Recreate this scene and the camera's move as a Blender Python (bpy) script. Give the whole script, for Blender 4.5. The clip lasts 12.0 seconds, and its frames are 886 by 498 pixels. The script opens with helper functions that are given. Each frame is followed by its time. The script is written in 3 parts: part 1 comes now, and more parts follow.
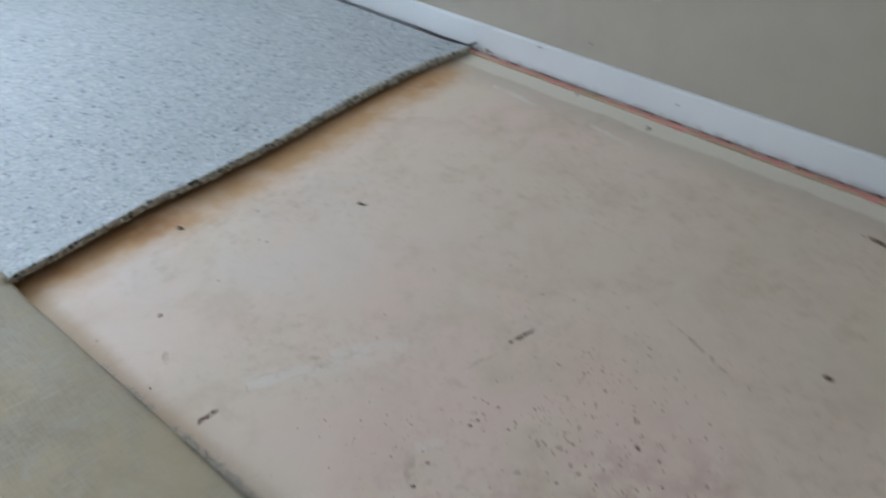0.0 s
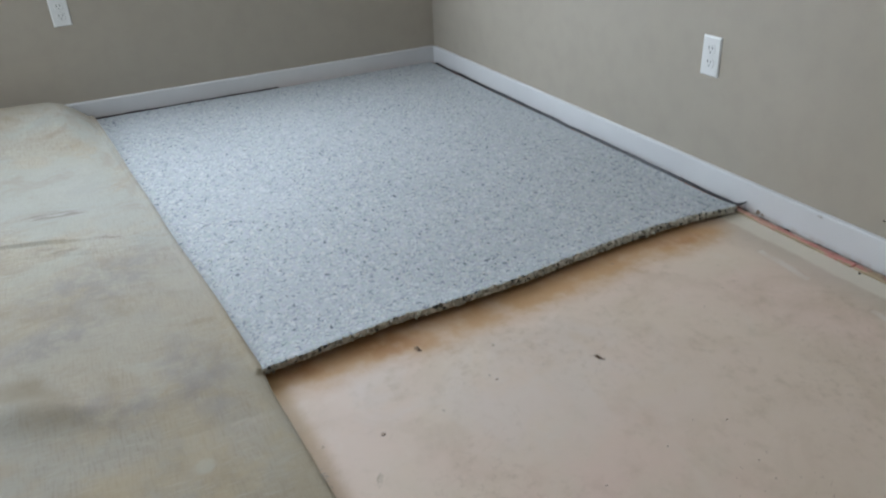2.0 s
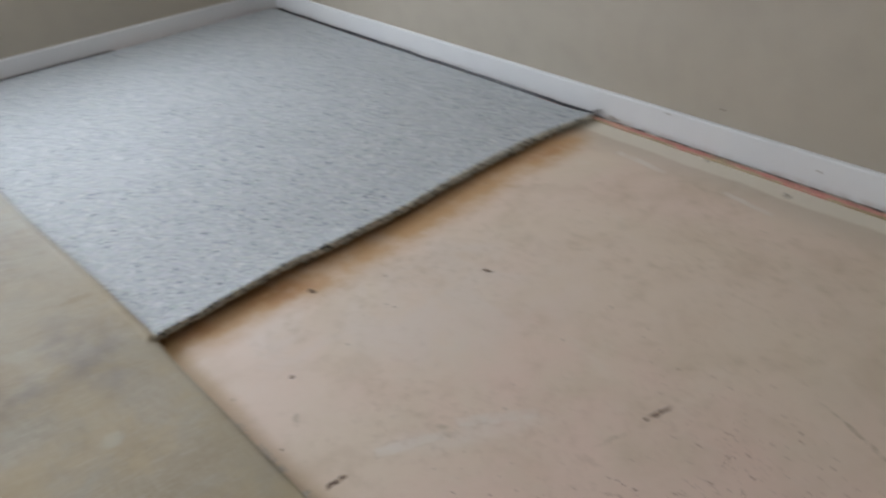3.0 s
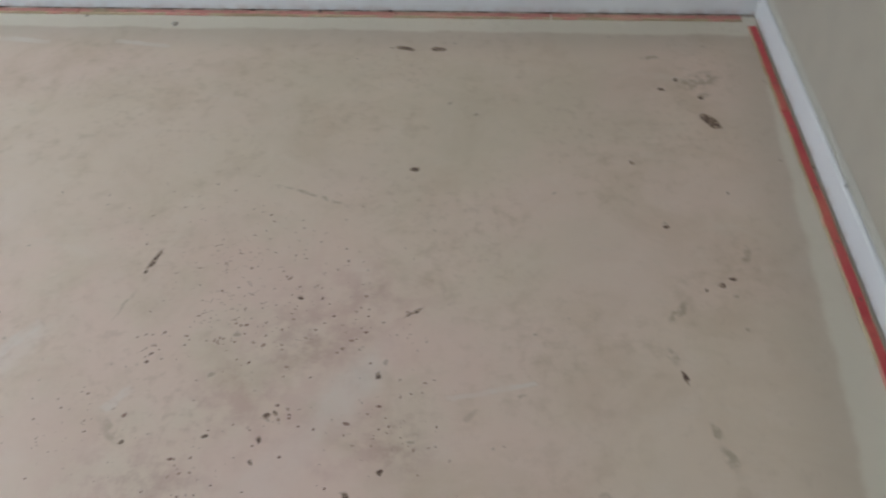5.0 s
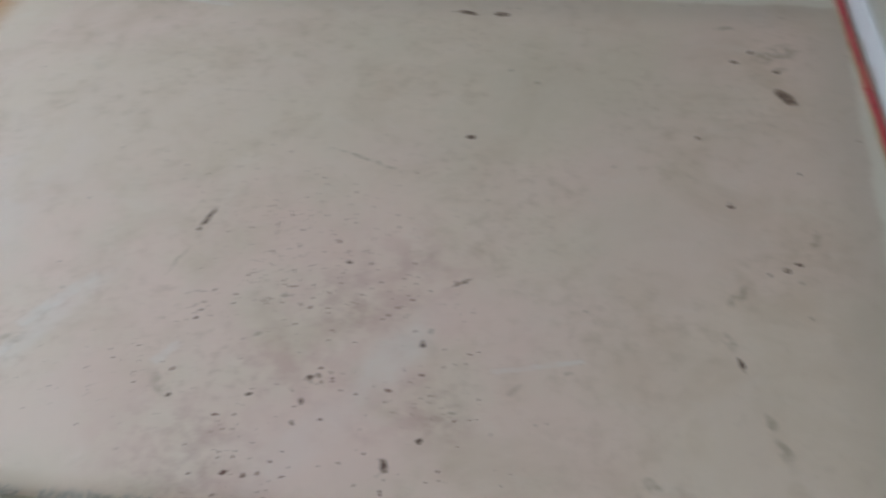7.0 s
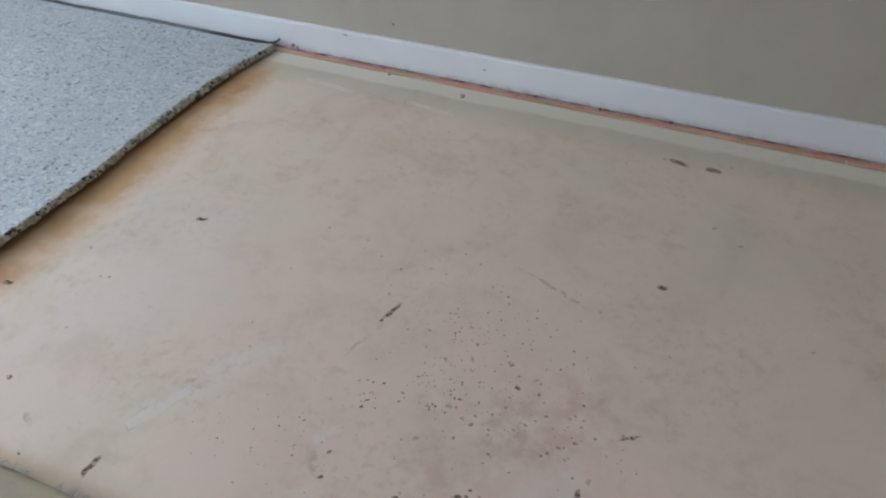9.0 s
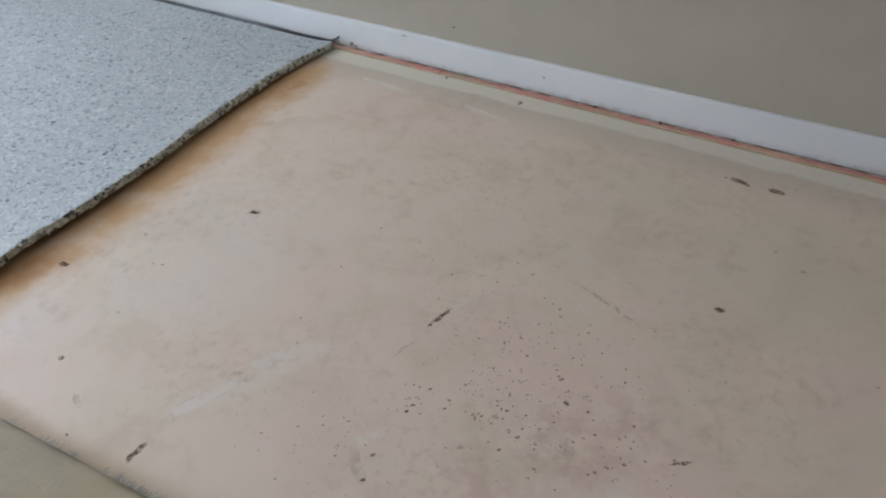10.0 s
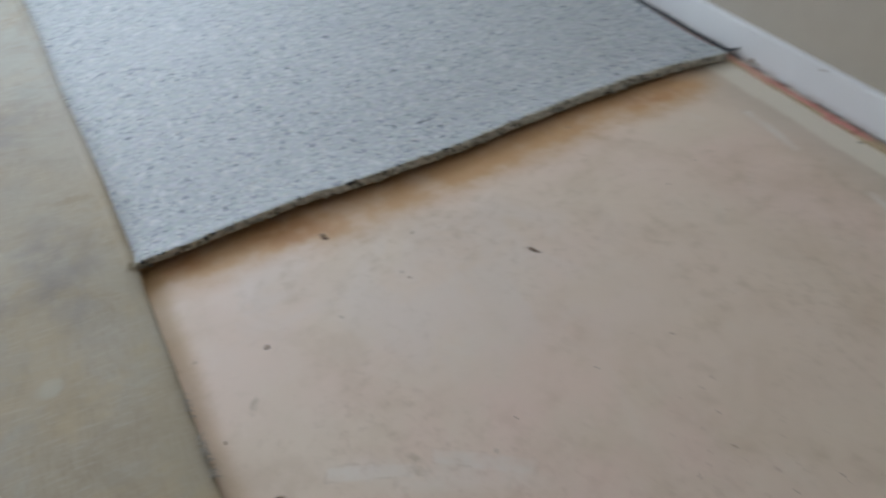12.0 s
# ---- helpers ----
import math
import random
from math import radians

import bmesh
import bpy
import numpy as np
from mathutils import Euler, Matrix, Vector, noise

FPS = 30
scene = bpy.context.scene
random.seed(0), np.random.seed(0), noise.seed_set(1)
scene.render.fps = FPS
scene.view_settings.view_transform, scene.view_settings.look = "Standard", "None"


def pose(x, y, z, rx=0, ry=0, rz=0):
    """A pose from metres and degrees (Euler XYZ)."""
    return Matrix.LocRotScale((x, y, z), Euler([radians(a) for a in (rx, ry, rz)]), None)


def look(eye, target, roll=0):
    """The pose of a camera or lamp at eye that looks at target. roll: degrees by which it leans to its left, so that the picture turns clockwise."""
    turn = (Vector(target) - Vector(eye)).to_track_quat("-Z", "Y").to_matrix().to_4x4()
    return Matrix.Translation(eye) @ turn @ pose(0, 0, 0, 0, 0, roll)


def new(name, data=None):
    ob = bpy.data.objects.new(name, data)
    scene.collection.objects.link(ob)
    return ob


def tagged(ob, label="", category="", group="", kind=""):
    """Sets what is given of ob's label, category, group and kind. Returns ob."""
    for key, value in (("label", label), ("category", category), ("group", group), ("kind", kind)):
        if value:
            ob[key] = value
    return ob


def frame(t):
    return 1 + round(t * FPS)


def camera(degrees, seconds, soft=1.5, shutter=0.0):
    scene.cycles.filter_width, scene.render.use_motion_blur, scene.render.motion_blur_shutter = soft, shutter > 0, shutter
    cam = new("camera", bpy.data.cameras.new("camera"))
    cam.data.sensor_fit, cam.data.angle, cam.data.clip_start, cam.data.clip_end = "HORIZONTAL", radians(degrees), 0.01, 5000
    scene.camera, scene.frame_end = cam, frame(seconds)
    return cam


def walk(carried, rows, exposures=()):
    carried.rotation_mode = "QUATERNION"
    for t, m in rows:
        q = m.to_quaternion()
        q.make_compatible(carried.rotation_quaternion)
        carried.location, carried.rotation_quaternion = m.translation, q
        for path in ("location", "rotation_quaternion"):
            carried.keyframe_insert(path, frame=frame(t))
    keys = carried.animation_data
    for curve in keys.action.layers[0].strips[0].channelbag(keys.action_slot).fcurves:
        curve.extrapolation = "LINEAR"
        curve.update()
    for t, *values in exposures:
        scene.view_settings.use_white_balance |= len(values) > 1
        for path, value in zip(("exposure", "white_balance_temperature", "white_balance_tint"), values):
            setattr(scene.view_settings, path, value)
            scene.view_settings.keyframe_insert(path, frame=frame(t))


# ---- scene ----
cam = camera(61.4, 12.0, soft=2.0, shutter=0.6)
EXPOSURES = [(0, -0.18, 6020, 7), (0.5, -0.30, 6080, 9), (1, -0.30, 6230, 9), (1.5, -0.29, 6380, 9), (2.5, -0.30, 6560, 10), (3.5, -0.35, 7080, 15), (4.4, -0.17, 6700, 12), (5.5, 0.04, 6380, 7), (6.5, 0.06, 6150, 7), (7.5, 0.01, 5960, 8), (9.5, -0.13, 6280, 10), (10.5, -0.13, 6430, 11), (11, -0.12, 6440, 9), (11.5, -0.27, 6400, 10), (12, -0.41, 6450, 10)]
PATH = [
    (0, (3.503, -1.658, 0.95), (2.416, -0.527, -0.289), -0.9),
    (0.5, (3.469, -1.601, 0.937), (2.163, -0.594, -0.194), -0.8),
    (1, (3.462, -1.615, 0.962), (1.941, -0.739, 0.002), -1.9),
    (1.5, (3.441, -1.63, 0.971), (1.841, -0.848, 0.061), -1.8),
    (2, (3.449, -1.634, 0.972), (1.857, -0.881, 0.024), -2.9),
    (2.5, (3.474, -1.655, 0.984), (1.929, -0.875, -0.019), -5.0),
    (3, (3.464, -1.678, 0.951), (2.113, -0.682, -0.138), -5.5),
    (3.5, (3.481, -1.673, 0.95), (2.498, -0.434, -0.275), -4.6),
    (3.7, (3.464, -1.69, 0.967), (2.668, -0.382, -0.32), -2.6),
    (5.3, (3.589, -1.726, 0.956), (3.5, -0.371, -0.513), -3.6),
    (5.5, (3.607, -1.723, 0.954), (3.559, -0.378, -0.524), -3.6),
    (6, (3.629, -1.718, 0.949), (3.625, -0.402, -0.556), -2.7),
    (6.5, (3.615, -1.71, 0.953), (3.57, -0.408, -0.565), -2.8),
    (7, (3.566, -1.71, 0.939), (3.265, -0.419, -0.559), -4.9),
    (7.5, (3.527, -1.709, 0.944), (2.989, -0.424, -0.491), -5.5),
    (7.7, (3.534, -1.713, 0.964), (2.927, -0.434, -0.448), -6.2),
    (9.3, (3.489, -1.708, 0.972), (2.74, -0.35, -0.29), -2.3),
    (9.5, (3.48, -1.71, 0.973), (2.707, -0.362, -0.286), -2.2),
    (10, (3.468, -1.709, 0.962), (2.657, -0.389, -0.302), -1.6),
    (10.5, (3.453, -1.693, 0.955), (2.626, -0.394, -0.321), -1.3),
    (11, (3.426, -1.568, 0.935), (2.449, -0.387, -0.35), -2.0),
    (11.5, (3.393, -1.417, 0.924), (2.167, -0.497, -0.36), -1.6),
    (12, (3.27, -1.342, 0.908), (1.906, -0.747, -0.429), -3.7),
]
walk(cam, [(t, look(eye, target, roll)) for t, eye, target, roll in PATH], EXPOSURES)

# ---- world, daylight, exposure ----
WIN_Y0, WIN_Y1, WIN_Z0, WIN_Z1 = -2.20, -0.60, 0.84, 2.06
ROOM_S, ROOM_C, ROOM_H = -3.70, 4.169, 2.44

world = bpy.data.worlds.new("sky")
scene.world = world
world.use_nodes = True
wn = world.node_tree
sky = wn.nodes.new("ShaderNodeTexSky")
sky.sky_type, sky.sun_disc = "NISHITA", False
sky.sun_elevation, sky.sun_rotation = radians(48), radians(90)
wn.links.new(sky.outputs[0], wn.nodes["Background"].inputs[0])
wn.nodes["Background"].inputs[1].default_value = 0.12

sun = new("sun", bpy.data.lights.new("sun", "SUN"))
sun.data.energy, sun.data.angle, sun.data.color = 2.5, radians(0.5), (1.0, 0.95, 0.88)
sun.matrix_world = look((6, 0, 6.7), (0, 0, 0))

def window_light(eye, target, width, height, watts, spread=180):
    ob = new("window_light", bpy.data.lights.new("window_light", "AREA"))
    ob.data.shape, ob.data.size, ob.data.size_y = "RECTANGLE", width, height
    ob.data.energy, ob.data.color, ob.data.spread = watts, (0.77, 0.885, 1.0), radians(spread)
    ob.matrix_world = look(eye, target)


# The south window is unseen; it and its lamp are added as fill.
SOUTH_X0, SOUTH_X1 = 0.60, 2.20
window_light((-0.03, (WIN_Y0 + WIN_Y1) / 2, (WIN_Z0 + WIN_Z1) / 2), (2.0, (WIN_Y0 + WIN_Y1) / 2, 0.70), WIN_Y1 - WIN_Y0 - 0.1, WIN_Z1 - WIN_Z0 - 0.1, 48.0, 170)
window_light(((SOUTH_X0 + SOUTH_X1) / 2, ROOM_S - 0.02, (WIN_Z0 + WIN_Z1) / 2), ((SOUTH_X0 + SOUTH_X1) / 2, -1.0, 0.6), SOUTH_X1 - SOUTH_X0 - 0.1, WIN_Z1 - WIN_Z0 - 0.1, 37.0)


# ---- material kit ----
class Mat:
    """A node material with short calls for the usual nodes."""

    def __init__(self, name, rough=0.6):
        self.m = bpy.data.materials.new(name)
        self.m.use_nodes = True
        self.t = self.m.node_tree
        self.b = self.t.nodes["Principled BSDF"]
        self.b.inputs["Roughness"].default_value = rough
        self.pos = self.node("ShaderNodeTexCoord").outputs["Object"]

    def node(self, kind, **props):
        n = self.t.nodes.new(kind)
        for key, value in props.items():
            setattr(n, key, value)
        return n

    def put(self, socket, value):
        if isinstance(value, bpy.types.NodeSocket):
            self.t.links.new(value, socket)
        else:
            socket.default_value = value

    def math(self, op, a, b=0.0, c=None, clamp=False):
        n = self.node("ShaderNodeMath", operation=op, use_clamp=clamp)
        self.put(n.inputs[0], a), self.put(n.inputs[1], b)
        if c is not None:
            self.put(n.inputs[2], c)
        return n.outputs[0]

    def vmath(self, op, a, b):
        n = self.node("ShaderNodeVectorMath", operation=op)
        self.put(n.inputs[0], a), self.put(n.inputs[1], b)
        return n.outputs[0]

    def noise(self, scale, detail=3.0, rough=0.55, at=None, distort=0.0):
        n = self.node("ShaderNodeTexNoise")
        self.put(n.inputs["Vector"], at or self.pos)
        n.inputs["Scale"].default_value, n.inputs["Detail"].default_value = scale, detail
        n.inputs["Roughness"].default_value, n.inputs["Distortion"].default_value = rough, distort
        return n

    def cells(self, scale, at=None, feature="F1"):
        n = self.node("ShaderNodeTexVoronoi", feature=feature)
        self.put(n.inputs["Vector"], at or self.pos)
        n.inputs["Scale"].default_value = scale
        return n

    def span(self, value, a, b, lo=0.0, hi=1.0, soft=True):
        n = self.node("ShaderNodeMapRange", interpolation_type="SMOOTHSTEP" if soft else "LINEAR")
        self.put(n.inputs["Value"], value)
        for i, v in enumerate((a, b, lo, hi)):
            self.put(n.inputs[i + 1], v)
        return n.outputs[0]

    def mix(self, f, a, b, blend="MIX"):
        n = self.node("ShaderNodeMix", data_type="RGBA", blend_type=blend)
        self.put(n.inputs[0], f)
        self.put(n.inputs[6], (*a, 1) if isinstance(a, tuple) else a)
        self.put(n.inputs[7], (*b, 1) if isinstance(b, tuple) else b)
        return n.outputs[2]

    def ramp(self, f, stops, mode="LINEAR"):
        n = self.node("ShaderNodeValToRGB")
        n.color_ramp.interpolation = mode
        while len(n.color_ramp.elements) < len(stops):
            n.color_ramp.elements.new(0.5)
        for e, (p, c) in zip(n.color_ramp.elements, stops):
            e.position, e.color = p, (*c, 1)
        self.put(n.inputs[0], f)
        return n.outputs[0]

    def warp(self, scale, amount, at=None):
        n = self.noise(scale, 2.0, at=at)
        off = self.vmath("MULTIPLY", self.vmath("SUBTRACT", n.outputs["Color"], (0.5, 0.5, 0.5)), (amount,) * 3)
        return self.vmath("ADD", at or self.pos, off)

    def xyz(self, at=None):
        n = self.node("ShaderNodeSeparateXYZ")
        self.put(n.inputs[0], at or self.pos)
        return n.outputs

    def streak(self, at, x1, y1, x2, y2, w):
        """A soft oval round the line from one place to the other: 1 in its middle, 0 at its rim."""
        n = self.node("ShaderNodeMapping", vector_type="TEXTURE")
        self.put(n.inputs["Vector"], at)
        n.inputs["Location"].default_value = ((x1 + x2) / 2, (y1 + y2) / 2, 0)
        n.inputs["Rotation"].default_value = (0, 0, math.atan2(y2 - y1, x2 - x1))
        n.inputs["Scale"].default_value = (math.hypot(x2 - x1, y2 - y1) / 2 + w, w, 1)
        g = self.node("ShaderNodeTexGradient", gradient_type="SPHERICAL")
        self.put(g.inputs[0], n.outputs[0])
        return g.outputs["Fac"]

    def strip(self, at, x1, y1, x2, y2, w):
        """An oblong from one place to the other: 1 along its middle, 0 at its rim."""
        n = self.node("ShaderNodeMapping", vector_type="TEXTURE")
        self.put(n.inputs["Vector"], at)
        long = math.hypot(x2 - x1, y2 - y1) / 2
        n.inputs["Location"].default_value = ((x1 + x2) / 2, (y1 + y2) / 2, 0)
        n.inputs["Rotation"].default_value = (0, 0, math.atan2(y2 - y1, x2 - x1))
        n.inputs["Scale"].default_value = (w, w, 1)
        a, b, _ = self.xyz(n.outputs[0])
        a = self.math("SUBTRACT", self.math("ABSOLUTE", a), max(0.0, long / w - 1))
        return self.math("SUBTRACT", 1.0, self.math("MAXIMUM", a, self.math("ABSOLUTE", b)), clamp=True)

    def most(self, values):
        out = values[0]
        for v in values[1:]:
            out = self.math("MAXIMUM", out, v)
        return out

    def finish(self, colour, bump=None, strength=0.3, depth=0.002, rough=None):
        self.put(self.b.inputs["Base Color"], (*colour, 1) if isinstance(colour, tuple) else colour)
        if rough is not None:
            self.put(self.b.inputs["Roughness"], rough)
        if bump is not None:
            n = self.node("ShaderNodeBump")
            n.inputs["Strength"].default_value, n.inputs["Distance"].default_value = strength, depth
            self.put(n.inputs["Height"], bump)
            self.t.links.new(n.outputs[0], self.b.inputs["Normal"])
        return self.m


# ---- materials ----
def wall_paint():
    k = Mat("greige_wall_paint", 0.62)
    orange_peel = k.noise(260, 3).outputs[0]
    broad = k.noise(1.6, 3).outputs[0]
    roller = k.noise(14, 4).outputs[0]
    c = k.mix(k.span(broad, 0.3, 0.7), (0.374, 0.330, 0.271), (0.395, 0.349, 0.287))
    c = k.mix(k.math("MULTIPLY", k.span(roller, 0.35, 0.75), 0.25), c, (0.315, 0.275, 0.228))
    return k.finish(c, orange_peel, 0.25, 0.0012)


def trim_paint(stains=()):
    k = Mat("white_trim_paint", 0.58)
    p = k.warp(60, 0.02)
    c = k.mix(k.span(k.noise(3, 3).outputs[0], 0.3, 0.7), (0.605, 0.603, 0.612), (0.655, 0.652, 0.655))
    scuff = k.noise(22, 6, 0.7, distort=1.5).outputs[0]
    c = k.mix(k.math("MULTIPLY", k.span(scuff, 0.66, 0.78), 0.35), c, (0.40, 0.37, 0.33))
    z = k.xyz()[2]
    # Browner towards the board's lower edge, broken up by noise.
    foot_dark = k.math("MULTIPLY", k.span(z, 0.004, 0.022, 1.0, 0.0), k.span(k.noise(35, 4).outputs[0], 0.35, 0.65))
    c = k.mix(k.math("MULTIPLY", foot_dark, 0.5), c, (0.42, 0.29, 0.24))
    return k.finish(c, k.noise(90, 3).outputs[0], 0.12, 0.001)


# Marks on the bare floor, in metres: gouges x1, y1, x2, y2, half width; spots x, y, radius.
GOUGES = [
    (2.941, -0.902, 2.951, -0.848, 0.0060), (2.690, -1.378, 2.687, -1.345, 0.0070), (3.432, -0.959, 3.405, -0.981, 0.0050),
    (3.301, -0.170, 3.330, -0.174, 0.0115), (3.387, -0.173, 3.408, -0.171, 0.0115), (3.974, -0.422, 3.992, -0.448, 0.0180),
    (2.417, -0.800, 2.437, -0.791, 0.0050), (2.199, -1.124, 2.211, -1.115, 0.0070), (3.838, -1.062, 3.848, -1.080, 0.0040),
    (2.716, -0.085, 2.722, -0.066, 0.0050), (3.358, -1.286, 3.364, -1.300, 0.0070), (3.377, -0.612, 3.389, -0.610, 0.0080),
]
SPOTS = [
    (2.416, -1.291, 0.011), (2.383, -1.024, 0.006), (2.700, -0.706, 0.005), (3.810, -0.573, 0.012), (3.855, -0.747, 0.010),
    (3.949, -0.870, 0.010), (3.929, -0.886, 0.010), (3.904, -0.897, 0.007), (3.378, -1.095, 0.010), (3.318, -1.046, 0.007),
    (3.226, -0.946, 0.010), (3.931, -0.285, 0.012), (3.977, -0.347, 0.012), (3.895, -0.323, 0.012), (3.978, -0.654, 0.006),
    (3.222, -1.174, 0.011), (3.234, -1.167, 0.009), (3.223, -1.210, 0.009), (3.219, -1.248, 0.009), (3.140, -1.213, 0.010),
    (3.403, -1.252, 0.010), (2.348, -0.368, 0.004), (2.388, -0.462, 0.005), (2.701, -0.852, 0.004), (2.726, -1.004, 0.004),
    (3.208, -0.220, 0.005), (2.567, -1.396, 0.005), (3.021, -1.228, 0.007), (2.942, -0.904, 0.008), (3.284, -0.170, 0.006),
]
TAN_SMEARS = [
    (3.708, -1.271, 3.716, -1.275, 0.012), (3.904, -1.317, 3.912, -1.321, 0.010),
    (3.864, -0.923, 3.836, -0.968, 0.013), (3.821, -1.020, 3.834, -1.049, 0.010), (3.868, -1.148, 3.879, -1.172, 0.010),
    (3.880, -1.187, 3.891, -1.220, 0.012), (3.512, -1.165, 3.532, -1.149, 0.008), (3.589, -1.128, 3.603, -1.116, 0.006),
    (3.955, -0.300, 4.012, -0.268, 0.040), (3.978, -0.345, 3.988, -0.335, 0.016), (3.870, -0.198, 3.900, -0.193, 0.014), (2.918, -1.030, 2.940, -0.935, 0.0030), (2.915, -1.040, 2.948, -1.037, 0.012), (2.971, -1.188, 3.024, -1.233, 0.012),
    (3.090, -0.655, 3.300, -0.732, 0.006), (3.983, -0.789, 3.978, -0.834, 0.010), (2.706, -1.169, 2.750, -1.159, 0.012),
    (2.511, -1.337, 2.536, -1.344, 0.008),
]
PALE_SMEARS = [
    (2.683, -1.285, 2.732, -1.166, 0.014), (2.722, -1.140, 2.806, -1.020, 0.015), (2.972, -1.180, 3.006, -1.134, 0.011),
    (2.258, -0.150, 2.428, -0.165, 0.013),
    (2.590, -0.155, 2.742, -0.178, 0.011), (3.486, -1.129, 3.622, -1.094, 0.006),
]
RED_STAINS = [
    (3.312, -1.242, 3.337, -1.256, 0.045), (3.351, -1.193, 3.429, -1.231, 0.080), (3.232, -0.960, 3.300, -0.950, 0.022),
    (3.242, -1.019, 3.339, -0.969, 0.180), (2.981, -1.264, 3.177, -1.340, 0.110), (3.146, -1.146, 3.253, -1.213, 0.120),
]


def subfloor():
    k = Mat("stained_bare_subfloor", 0.55)
    x, y, _ = k.xyz()
    p = k.warp(28, 0.020, k.warp(140, 0.007))
    q = k.warp(9, 0.06)
    c = k.mix(k.span(k.noise(1.9, 4, distort=0.6).outputs[0], 0.34, 0.66), (0.672, 0.526, 0.440), (0.648, 0.532, 0.424))
    c = k.mix(k.math("MULTIPLY", k.span(k.noise(5.0, 5, 0.6, distort=0.8).outputs[0], 0.44, 0.74), 0.50), c, (0.500, 0.380, 0.275))
    c = k.mix(k.math("MULTIPLY", k.span(k.noise(17, 5, 0.65).outputs[0], 0.48, 0.74), 0.32), c, (0.70, 0.590, 0.505))
    c = k.mix(k.math("MULTIPLY", k.span(k.noise(34, 6, 0.7, distort=0.5).outputs[0], 0.54, 0.74), 0.20), c, (0.43, 0.32, 0.235))
    rub = k.noise(1.0, 5, 0.6, at=k.vmath("MULTIPLY", k.warp(3, 0.25), (5, 26, 1))).outputs[0]
    c = k.mix(k.math("MULTIPLY", k.span(rub, 0.56, 0.76), 0.22), c, (0.67, 0.60, 0.53))
    drag = k.noise(1.0, 5, 0.65, at=k.vmath("MULTIPLY", k.warp(2.5, 0.3), (30, 7, 1))).outputs[0]
    c = k.mix(k.math("MULTIPLY", k.span(drag, 0.62, 0.82), 0.12), c, (0.38, 0.30, 0.23))
    # Paler, cooler patch of floor in front of the cushion.
    pale_patch = k.math("MULTIPLY", k.span(k.streak(k.warp(4, 0.30), 2.28, -1.30, 2.46, -0.75, 0.26), 0.0, 0.6), k.span(k.noise(7, 5, 0.6, distort=0.6).outputs[0], 0.40, 0.60, 0.25, 1.0))
    c = k.mix(k.math("MULTIPLY", pale_patch, 0.45), c, (0.640, 0.560, 0.515))
    olive = k.math("MULTIPLY", k.span(k.streak(k.warp(2.5, 0.5), 3.0, -0.30, 3.9, -0.60, 0.45), 0.0, 0.8), k.span(k.noise(3.4, 5, 0.6).outputs[0], 0.36, 0.62))
    c = k.mix(k.math("MULTIPLY", olive, 0.50), c, (0.560, 0.482, 0.372))
    clump = k.math("MULTIPLY", k.span(k.noise(4.2, 4, distort=0.5).outputs[0], 0.42, 0.62), k.span(k.noise(26, 5, 0.60).outputs[0], 0.46, 0.74))
    c = k.mix(k.math("MULTIPLY", clump, 0.46), c, (0.42, 0.320, 0.220))
    # Pale primer along the walls, with a darker margin in front of it.
    wob = k.math("MULTIPLY", k.math("SUBTRACT", k.noise(7, 6, 0.7).outputs[0], 0.5), 0.040)
    da = k.math("ADD", k.math("MULTIPLY", y, -1.0), wob)
    dc = k.math("ADD", k.math("SUBTRACT", k.math("ADD", 4.221, k.math("MULTIPLY", y, 0.075)), x), wob)
    edge = k.math("MINIMUM", k.math("SUBTRACT", da, 0.020), dc)
    margin = k.math("MULTIPLY", k.span(edge, 0.076, 0.20, 1.0, 0.0), k.span(edge, 0.060, 0.076))
    c = k.mix(k.math("MULTIPLY", margin, 0.46), c, (0.39, 0.340, 0.272))
    c = k.mix(k.math("MULTIPLY", k.span(edge, 0.064, 0.080, 1.0, 0.0), 0.80), c, (0.62, 0.575, 0.480))
    # The shadow line at the north board's foot, painted as a broken dark line.
    foot_dark = k.math("MULTIPLY", k.span(k.math("ADD", da, k.math("MULTIPLY", wob, -0.7)), 0.006, 0.011, 1.0, 0.0), k.span(k.noise(13, 5, 0.6).outputs[0], 0.36, 0.62))
    c = k.mix(foot_dark, c, (0.16, 0.100, 0.075))
    # Rust coloured water stain that creeps out from under the cushion and the carpet.
    low, fine = k.noise(5.5, 4, 0.6).outputs[0], k.noise(26, 4).outputs[0]
    base = k.span(y, -1.05, -0.12, 2.245, 2.165, soft=False)
    base = k.math("ADD", base, 0.014)
    reach = k.math("ADD", base, k.math("ADD", k.math("MULTIPLY", k.math("SUBTRACT", low, 0.5), 0.10), k.math("MULTIPLY", k.math("SUBTRACT", fine, 0.5), 0.03)))
    rust = k.span(k.math("SUBTRACT", x, reach), -0.085, 0.012, 1.0, 0.0)
    rust = k.math("MULTIPLY", rust, k.span(y, -0.20, -0.06, 1.0, 0.0))
    c = k.mix(k.math("MULTIPLY", k.math("MULTIPLY", rust, k.span(k.noise(11, 4).outputs[0], 0.25, 0.6, 0.60, 1.0)), 0.88), c, (0.46, 0.255, 0.10))
    deep = k.most([k.streak(q, 2.14, -1.24, 2.18, -1.10, 0.060), k.math("MULTIPLY", k.streak(q, 2.10, -0.36, 2.12, -0.20, 0.060), 0.55), k.streak(q, 2.15, -1.40, 2.16, -1.34, 0.035)])
    c = k.mix(k.math("MULTIPLY", k.math("MULTIPLY", k.span(deep, 0.0, 0.8), k.span(fine, 0.25, 0.60)), 0.66), c, (0.34, 0.145, 0.045))
